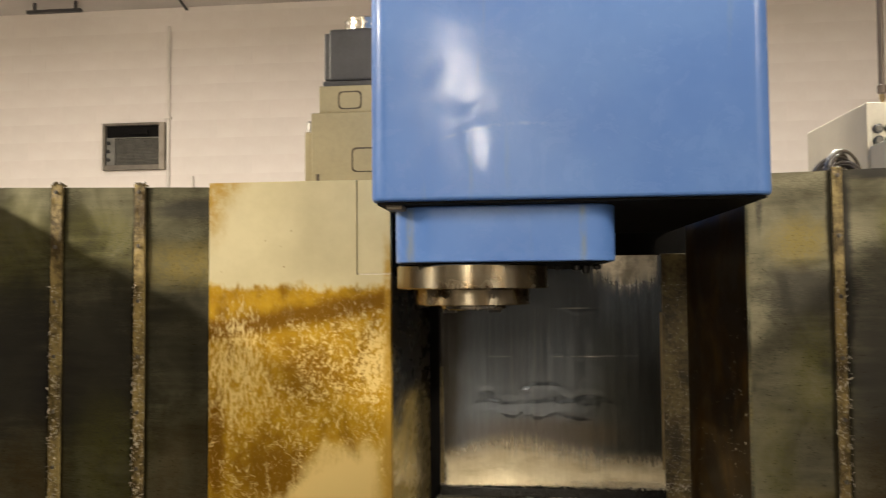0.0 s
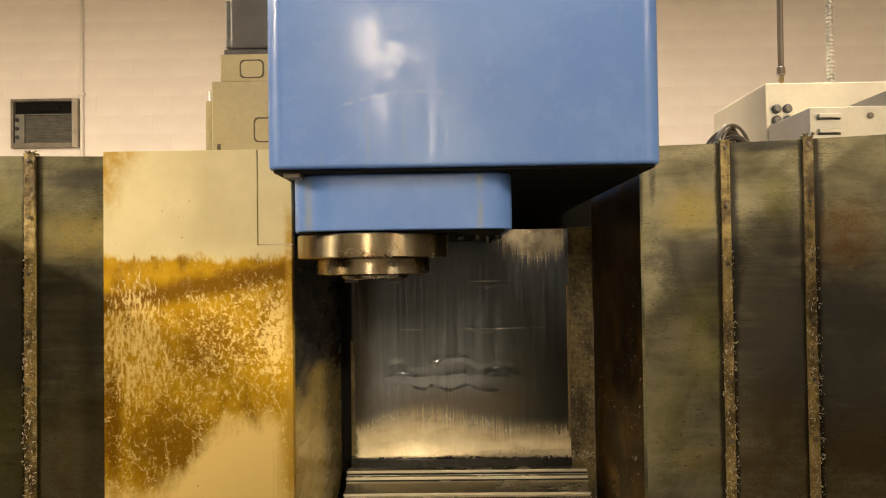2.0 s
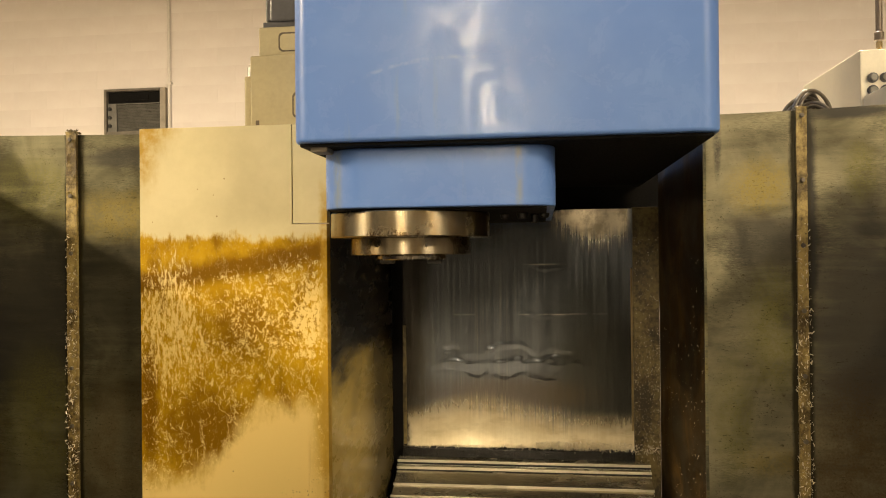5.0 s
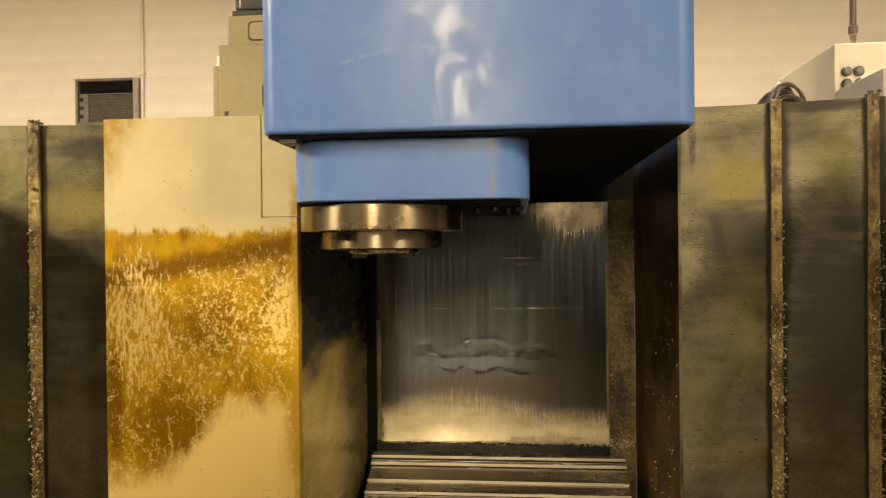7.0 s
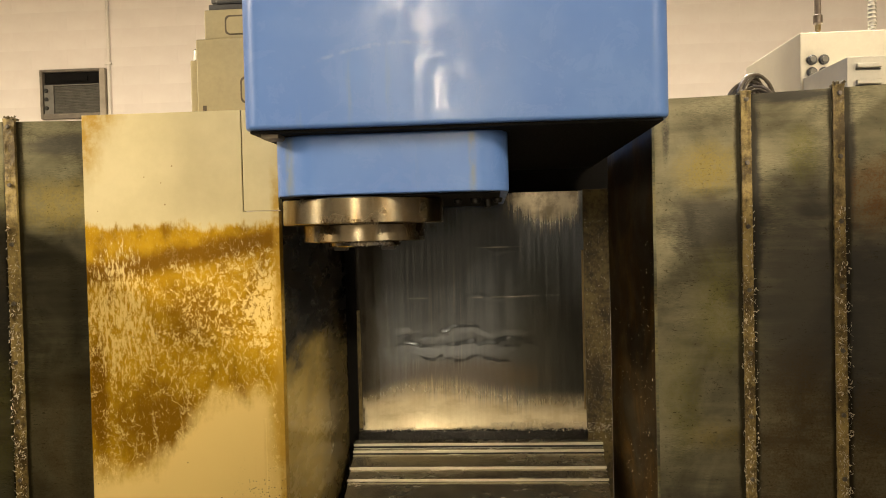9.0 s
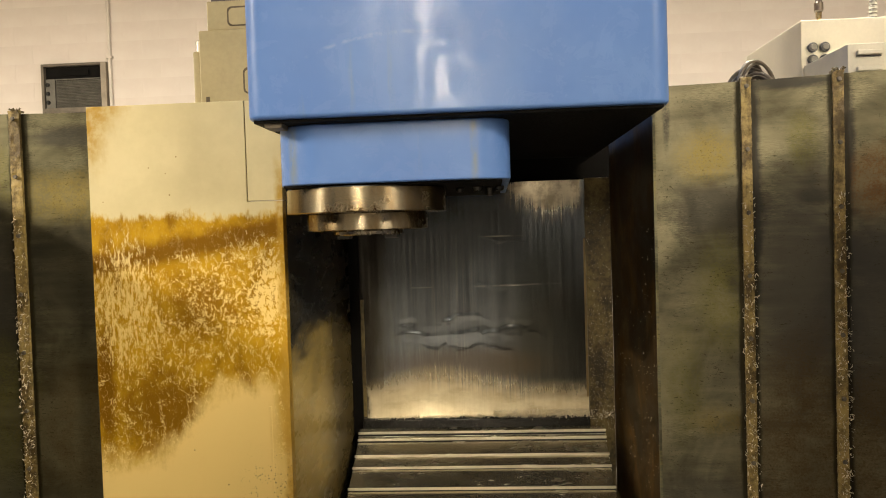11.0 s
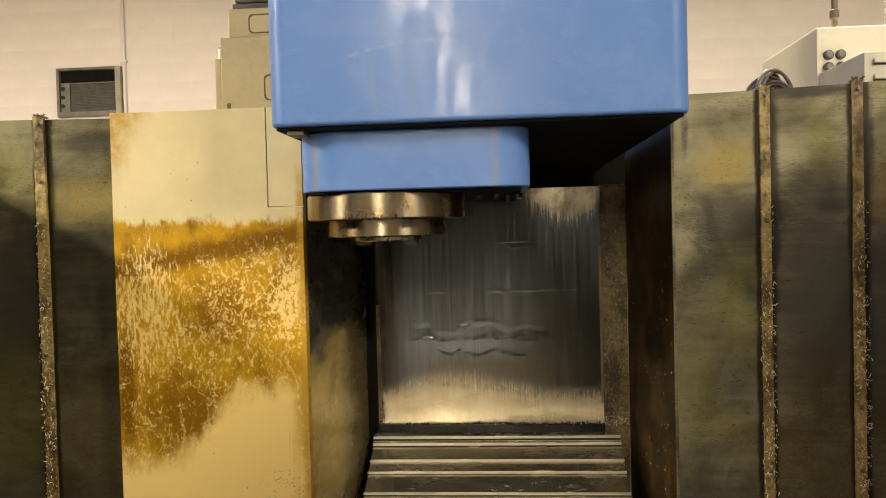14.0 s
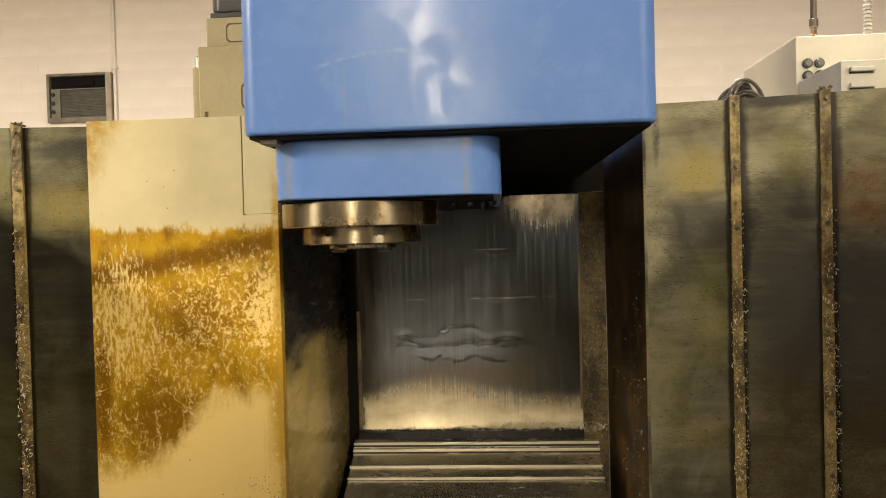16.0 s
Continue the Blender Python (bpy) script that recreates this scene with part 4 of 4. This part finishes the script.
for k in range(221):
    x = -0.172 + 0.644 * k / 220
    h = 0.0015 + 0.008 * max(0.0, noise.noise((x * 40, 3.1, 0)) + 0.9 * x) + 0.004 * noise.noise((x * 150, 1.7, 0))
    cols.append([bm.verts.new((x, 2.4475 - 0.011 * u, 0.9912 + max(0.0005, h * math.sin(math.pi * u) * (1 + 0.5 * noise.noise((x * 120, u * 5, 2.0)))))) for u in (0, 0.2, 0.4, 0.6, 0.8, 1)])
for u, w in zip(cols, cols[1:]):
    for k in range(5):
        bm.faces.new((u[k], w[k], w[k + 1], u[k + 1]))
bmesh.ops.recalc_face_normals(bm, faces=bm.faces)
part("swarf_ridge", bm, BLACK, rear, "ridge of black oily swarf")
# black backing that paints the unlit opening above the sheet
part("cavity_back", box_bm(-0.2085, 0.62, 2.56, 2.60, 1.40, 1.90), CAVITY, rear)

# ---- telescopic way cover ----
way = thing("way_cover", (0.17, 2.2, 0.45), "bright telescopic steel way cover stepping down", "way cover")
SEG = [(2.4335, 2.420, 0.967, 0.9615), (2.432, 2.405, 0.957, 0.946), (2.420, 2.345, 0.945, 0.917), (2.350, 2.300, 0.915, 0.898), (2.305, 2.225, 0.895, 0.866), (2.232, 2.10, 0.862, 0.820), (2.11, 1.95, 0.815, 0.76)]
for k, (ya, yb, za, zb) in enumerate(SEG):
    hw = 0.350 - 0.001 * max(0, k - 1)
    cx = 0.163
    bm = bmesh.new()
    prof = [(ya, za), (yb, zb), (yb - 0.004, zb - 0.003), (yb - 0.004, zb - 0.011), (yb + 0.0, zb - 0.014), (ya, za - 0.02)]
    rings = [[bm.verts.new((cx + sx * hw, y, z)) for y, z in prof] for sx in (-1, 1)]
    for j in range(len(prof)):
        i = (j + 1) % len(prof)
        bm.faces.new((rings[0][j], rings[1][j], rings[1][i], rings[0][i]))
    bm.faces.new(rings[0][::-1])
    bm.faces.new(rings[1])
    bmesh.ops.recalc_face_normals(bm, faces=bm.faces)
    seg = part("segment", bm, COVER, way)
    part("wiper_lip", box_bm(cx - hw - 0.002, cx + hw + 0.002, yb - 0.0080, yb - 0.0045, zb - 0.006, zb + 0.0012, 0.001), LIP, seg)
    part("wiper", box_bm(cx - hw - 0.001, cx + hw + 0.001, yb - 0.0070, yb - 0.0045, zb - 0.0115, zb - 0.0062), BLACK, seg, "black rubber wiper")
    part("lower_lip", box_bm(cx - hw - 0.002, cx + hw + 0.002, yb - 0.0080, yb - 0.0045, zb - 0.0165, zb - 0.0117, 0.001), LIP, seg)
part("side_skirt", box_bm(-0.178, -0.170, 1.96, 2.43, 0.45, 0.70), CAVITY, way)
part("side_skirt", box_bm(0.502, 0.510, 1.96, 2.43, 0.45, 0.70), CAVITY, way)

solid("machine_base", box_bm(-1.42, 1.30, 0.75, 3.3, 0.0, 0.448, 0.01), CASTING, "dark cast machine base and coolant tray", "machine base")

# ---- enclosure front and sides ----
door = thing("enclosure_door", (0.9, 0.8, 0.448), "grey painted sheet metal enclosure door", "machine door")
prof = [(0.578, 1.83), (0.578, 1.640), (0.564, 1.572), (0.564, 0.45)]
bm = bmesh.new()
rows = [[bm.verts.new((x + dx, y, z)) for x, z in prof] for dx, y in ((0.030, 0.825), (0.004, 0.803), (0.0, 0.798), (0.006, 0.794), (0.024, 0.794), (0.030, 0.797))]
for u, w in zip(rows, rows[1:]):
    for k in range(3):
        bm.faces.new((u[k], u[k + 1], w[k + 1], w[k]))
bmesh.ops.recalc_face_normals(bm, faces=bm.faces)
part("folded_edge", bm, GREY_BLUE, door)


def edge_strip(name, dx0, dx1, y, mat, label):
    """A narrow strip that follows the door edge's profile."""
    out = bmesh.new()
    back, fore = [[[out.verts.new((x + dx, yy, z)) for x, z in prof] for dx in (dx0, dx1)] for yy in (y + 0.003, y)]
    for k in range(3):
        for u, w in ((fore[0], fore[1]), (back[0], fore[0]), (fore[1], back[1])):
            out.faces.new((u[k], u[k + 1], w[k + 1], w[k]))
    bmesh.ops.recalc_face_normals(out, faces=out.faces)
    part(name, out, mat, door, label)


edge_strip("gasket", -0.0012, 0.0018, 0.7925, BLACK, "black rubber edge gasket")
part("door_skin", prism_bm(rounded(0.609, 1.14, 0.775, 0.83, (0.024, 0.02, 0, 0)), 0.449, 1.83), GREY_BLUE, door)
# unseen left door, made tall to block the left lamp
unseen_door = thing("enclosure_door", (-1.0, 0.8, 0.448), "grey painted sheet metal enclosure door", "machine door")
part("door_skin", prism_bm(rounded(-1.42, -0.665, 0.775, 0.83, (0.02, 0.024, 0, 0)), 0.449, 2.5), GREY_BLUE, unseen_door)
# unseen side panels, heights set by where their shadows reach the guards
solid("enclosure_side", box_bm(1.14, 1.16, 0.832, 1.74, 0.449, 1.92, 0.003), GREY_BLUE, "grey painted enclosure side panel", "machine panel")
solid("enclosure_side", box_bm(-1.42, -1.40, 0.832, 1.83, 0.449, 1.91, 0.003), GREY_BLUE, "grey painted enclosure side panel", "machine panel")

# ---- cabinets behind the guard ----
cab = thing("control_cabinet", (1.7, 3.3, 0.0), "cream electrical cabinet with round cable sockets", "cabinet")
part("body", box_bm(1.320, 2.35, 3.07, 3.66, 0.0, 2.235, 0.006), CREAM, cab)
for cx, cz in ((1.358, 2.136), (1.399, 2.136), (1.358, 2.093), (1.399, 2.093)):
    sock = part("cable_socket", cyl_bm(0.0175, 0.014, (cx, 3.063, cz), "Y", 24, bevel=0.003), MOTOR, cab, "dark round cable socket")
    part("socket_core", cyl_bm(0.0115, 0.006, (cx, 3.054, cz), "Y", 18, bevel=0.002), AC_PANEL, sock, "dull grey socket core")
vent = thing("vented_cabinet", (1.5, 2.9, 0.0), "grey-cream cabinet with louvred vents", "cabinet")
part("body", box_bm(1.325, 1.452, 2.72, 3.06, 0.0, 2.072, 0.004), GREY_CREAM, vent)
for z in (1.985, 2.035):
    part("louver", box_bm(1.350, 1.425, 2.705, 2.7195, z, z + 0.014, 0.003), GREY_CREAM, vent)
    part("slot", box_bm(1.350, 1.425, 2.7165, 2.7197, z - 0.006, z - 0.001), BLACK, vent)
tall = thing("junction_box", (1.75, 2.85, 0.0), "grey-cream steel junction box", "cabinet")
part("body", box_bm(1.456, 2.1, 2.74, 3.06, 0.0, 2.078, 0.004), GREY_CREAM, tall)
part("knob", cyl_bm(0.010, 0.008, (1.535, 2.735, 2.045), "Y", 16, bevel=0.002), AC_FRAME, tall)
# the hood stands in shade; dark grey puts that into its colour
hood = solid("sloped_hood", box_bm(1.595, 2.2, 2.745, 3.05, 2.0785, 2.132, 0.006), GREY_BLUE, "sheet hood on the junction box, its shade painted dark grey", "hood")

air = thing("air_drop_pipe", (1.43, 3.2, 2.235), "brown compressed air pipe dropping to a brass fitting", "pipe")
part("pipe", tube_bm([(1.436, 3.2, 2.33), (1.441, 3.2, 3.4), (1.444, 3.2, ROOF)], 0.0115, 14), PIPE, air)
part("union", cyl_bm(0.0165, 0.036, (1.436, 3.2, 2.311), segs=18, bevel=0.004), PIPE, air)
part("brass_fitting", merged(cyl_bm(0.0105, 0.022, (1.436, 3.2, 2.281), segs=6), cyl_bm(0.007, 0.012, (1.436, 3.2, 2.264), segs=12), cyl_bm(0.011, 0.022, (1.436, 3.2, 2.247), segs=6)), BRASS, air)
flex = thing("flexible_conduit", (1.63, 3.2, 2.235), "ribbed metal flexible conduit rising from the cabinet", "conduit")
core = []
for k in range(170):
    z = 2.237 + 0.0146 * k
    for dz, r in ((0, 0.0118), (0.004, 0.0148), (0.009, 0.0148), (0.0125, 0.0118)):
        core.append((z + dz, r))
bm = bmesh.new()
rings = [[bm.verts.new((1.63 + r * math.cos(a), 3.2 + r * math.sin(a), z)) for a in (2 * math.pi * j / 14 for j in range(14))] for z, r in core]
for u, w in zip(rings, rings[1:]):
    for j in range(14):
        bm.faces.new((u[j], u[(j + 1) % 14], w[(j + 1) % 14], w[j]))
part("ribbed_tube", bm, ZINC, flex)

# ---- hose coil on the guard ----
coil = thing("hose_coil", (0.80, 1.93, 1.80), "coil of dusty black hose hung behind the splash guard", "hose")
rnd = random.Random(4)
for k in range(15):
    cx, cy, cz = 0.783 + 0.010 * rnd.uniform(-1, 1), 1.905 + 0.007 * k, 1.803 + 0.006 * rnd.uniform(-1, 1)
    r, yaw, squash = 0.040 + 0.040 * rnd.random(), radians(rnd.uniform(-55, 55)), rnd.uniform(0.9, 1.1)
    loop = [(cx + r * 0.75 * math.cos(a) * math.cos(yaw), cy + r * 0.75 * math.cos(a) * math.sin(yaw), cz + r * squash * math.sin(a)) for a in (2 * math.pi * j / 30 for j in range(30))]
    part("loop", tube_bm(loop, 0.0036, 8, True), HOSE, coil)

part("hanger", tube_bm([(0.783, 1.826, 1.790), (0.783, 1.90, 1.790), (0.783, 2.01, 1.790), (0.783, 2.015, 1.812)], 0.006, 8), ZINC, coil, "bent steel hanger")

# ---- wall fixtures ----
def air_conditioner(x0, x1, z0, z1):
    ac = thing("wall_air_conditioner", ((x0 + x1) / 2, YW, z0), "grimy air conditioner set in a brown wall sleeve", "air conditioner", "wall air conditioners")
    t, yf = 0.045, YW - 0.06
    part("sleeve_side", box_bm(x0, x0 + t * 0.7, yf, YW + 0.01, z0, z1, 0.004), AC_FRAME, ac)
    part("sleeve_side", box_bm(x1 - t * 1.4, x1, yf, YW + 0.01, z0, z1, 0.004), AC_PALE, ac, "faded tan sleeve side")
    part("sleeve_top", box_bm(x0 + t * 0.7, x1 - t * 1.4, yf, YW + 0.01, z1 - t * 0.6, z1, 0.004), AC_FRAME, ac)
    part("sleeve_bottom", box_bm(x0 + t * 0.7, x1 - t * 1.4, yf, YW + 0.01, z0, z0 + t * 1.2, 0.004), AC_FRAME, ac)
    xa, xb, za, zb = x0 + t * 0.7, x1 - t * 1.4, z0 + t * 1.2, z1 - t * 0.6
    part("back", box_bm(xa, xb, YW - 0.012, YW + 0.01, za, zb), CAVITY, ac)
    mid = za + (zb - za) * 0.70
    xc = xa + (xb - xa) * 0.18
    cp = part("control_panel", box_bm(xa + 0.01, xc, yf + 0.012, YW - 0.013, za, mid, 0.004), AC_PANEL, ac)
    for k in range(3):
        part("knob", cyl_bm(0.022, 0.02, ((xa + xc) / 2 - 0.02, yf + 0.004, za + (mid - za) * (0.2 + 0.3 * k)), "Y", 14, bevel=0.004), BLACK, cp)
    part("grille_rim", box_bm(xc, xb - 0.01, yf + 0.016, yf + 0.022, mid - 0.012, mid, 0.002), AC_PANEL, ac)
    n = 18
    for k in range(n):
        z = za + (mid - 0.015 - za) * (k + 0.5) / n
        bm = box_bm(xc + 0.004, xb - 0.01, -0.010, 0.010, -0.0022, 0.0022)
        bmesh.ops.transform(bm, matrix=pose(0, yf + 0.03, z, 48, 0, 0), verts=bm.verts)
        part("slat", bm, AC_PANEL, ac)
    part("discharge_vane", box_bm(xa + (xb - xa) * 0.34, xb - 0.14, yf + 0.02, yf + 0.03, mid + 0.035, zb - 0.045, 0.003), CAVITY, ac)
    return ac


air_conditioner(-4.615, -3.890, 2.885, 3.412)
air_conditioner(0.985, 1.710, 2.930, 3.466)


def wall_conduit(x, z0, z1, label):
    c = thing("wall_conduit", (x, YW - 0.02, z0), label, "conduit", "wall conduits")
    part("tube", tube_bm([(x, YW - 0.018, z0), (x, YW - 0.018, z1)], 0.019, 12), CONDUIT_PAINT, c)
    for k in range(3):
        z = z0 + 0.45 + k * (z1 - z0 - 0.6) / 3
        part("strap", box_bm(x - 0.034, x + 0.034, YW - 0.040, YW, z, z + 0.025, 0.003), CONDUIT_PAINT, c)
    return c


wall_conduit(-3.862, 1.2, 4.5, "white painted conduit running up the block wall")
c2 = wall_conduit(1.85, 2.95, ROOF, "white painted conduit running down to a wall box")
part("outlet_box", box_bm(1.80, 1.90, YW - 0.06, YW, 2.82, 2.95, 0.006), CONDUIT_PAINT, c2)
wall_conduit(-3.585, 1.2, 2.80, "short white painted conduit stub on the block wall")

# ---- ceiling conduit and bracket ----
solid("ceiling_conduit", tube_bm([(-3.66, 8.39, 4.69), (-3.60, 8.0, 4.70), (-3.52, 7.2, 4.70)], 0.016, 10), MOTOR, "dark conduit fixed along the ceiling", "conduit")
hook = thing("ceiling_bracket", (-5.05, 8.1, 4.72), "dark steel bracket under the ceiling", "bracket")
part("rail", box_bm(-5.35, -4.72, 8.05, 8.10, 4.60, 4.635, 0.004), MOTOR, hook)
for bx in (-5.28, -4.80):
    part("strap", box_bm(bx, bx + 0.03, 8.06, 8.09, 4.635, 4.72, 0.002), MOTOR, hook)

# ---- ceiling lamps ----
for lx, ly, lz, wide, length, watts, tilt in LAMPS:
    lampy = thing("bay_lamp", (lx, ly, lz), "white bay lamp hung from the shop ceiling", "ceiling lamp", "bay lamps")
    turn = pose(lx, ly, lz, tilt, 0, 0)
    bm = box_bm(-wide / 2 - 0.03, wide / 2 + 0.03, -length / 2 - 0.03, length / 2 + 0.03, 0.07, 0.13, 0.01)
    bmesh.ops.transform(bm, matrix=turn, verts=bm.verts)
    part("housing", bm, CONDUIT_PAINT, lampy)
    for dx in (-0.12, 0.0, 0.12):
        bm = tube_bm([(dx, -length / 2 + 0.02, 0.045), (dx, length / 2 - 0.02, 0.045)], 0.02, 10)
        bmesh.ops.transform(bm, matrix=turn, verts=bm.verts)
        part("tube", bm, TUBE, lampy)
    part("hanger", tube_bm([turn @ Vector((0, 0, 0.10)), (lx, ly - 0.05 * tilt / 50, ROOF)], 0.012, 8), ZINC, lampy)

# ---- blocks of the rear wall, over the stretch seen above the machine ----
BW, BH = 0.4064, 0.2032
block_me = mesh_of("block", box_bm(-BW / 2 + 0.001, BW / 2 - 0.001, 0.0, 0.0030, -BH / 2 + 0.001, BH / 2 - 0.001, 0.0004, 1), WALL_PAINT, False)
count = 0
for row in range(10):
    z = 2.62 + BH * (row + 0.5)
    if z + BH / 2 > ROOF:
        break
    for col in range(29):
        x = -6.15 + BW * (col + (0.5 if row % 2 else 0.0))
        ob = new("block", block_me)
        ob.location = (x, YW, z)
        ob.parent = wall_north

# ---- swarf ----
ledge = [(0.1, 0.47, 2.434, 2.444, 0.993, 1.006), (-0.15, 0.47, 2.434, 2.444, 0.993, 1.000), (0.2, 0.47, 2.434, 2.443, 0.993, 1.016), (0.3, 0.545, 2.434, 2.443, 0.985, 1.012)]
patches = []
for x, y in ((0.728, 1.8135), (0.902, 1.7945), (-0.803, 1.8275), (-1.007, 1.8295)):
    patches += [(x - 0.013, x + 0.013, y - 0.005, y - 0.001, 0.85, 1.6), (x - 0.016, x + 0.016, y - 0.005, y - 0.001, 0.85, 1.45)]
frame_chips = new("metal_swarf", chips_bm(650, [(0.478, 0.547, 2.4485, 2.4515, 0.95, 1.30), (0.478, 0.547, 2.4485, 2.4515, 0.95, 1.6)], 5, 0.0026))
tagged(frame_chips, "fine metal chips on the rusty rear frame", "swarf", "", "stuff")
heap = new("metal_swarf", chips_bm(1300, ledge, 6, 0.0050))
tagged(heap, "bright metal chips piled on the oily sill", "swarf", "", "stuff")
few = new("metal_swarf", chips_bm(170, [(0.5465, 0.5489, 1.84, 2.4, 0.9, 1.35), (0.5465, 0.5489, 1.84, 2.0, 0.9, 1.55)], 8, 0.0026))
tagged(few, "sparse bright metal chips on the inner guard sheet", "swarf", "", "stuff")
sw = new("metal_swarf", chips_bm(1900, patches, 3, 0.0042))
tagged(sw, "scattered bright metal chips stuck to oily sheet steel", "swarf", "", "stuff")
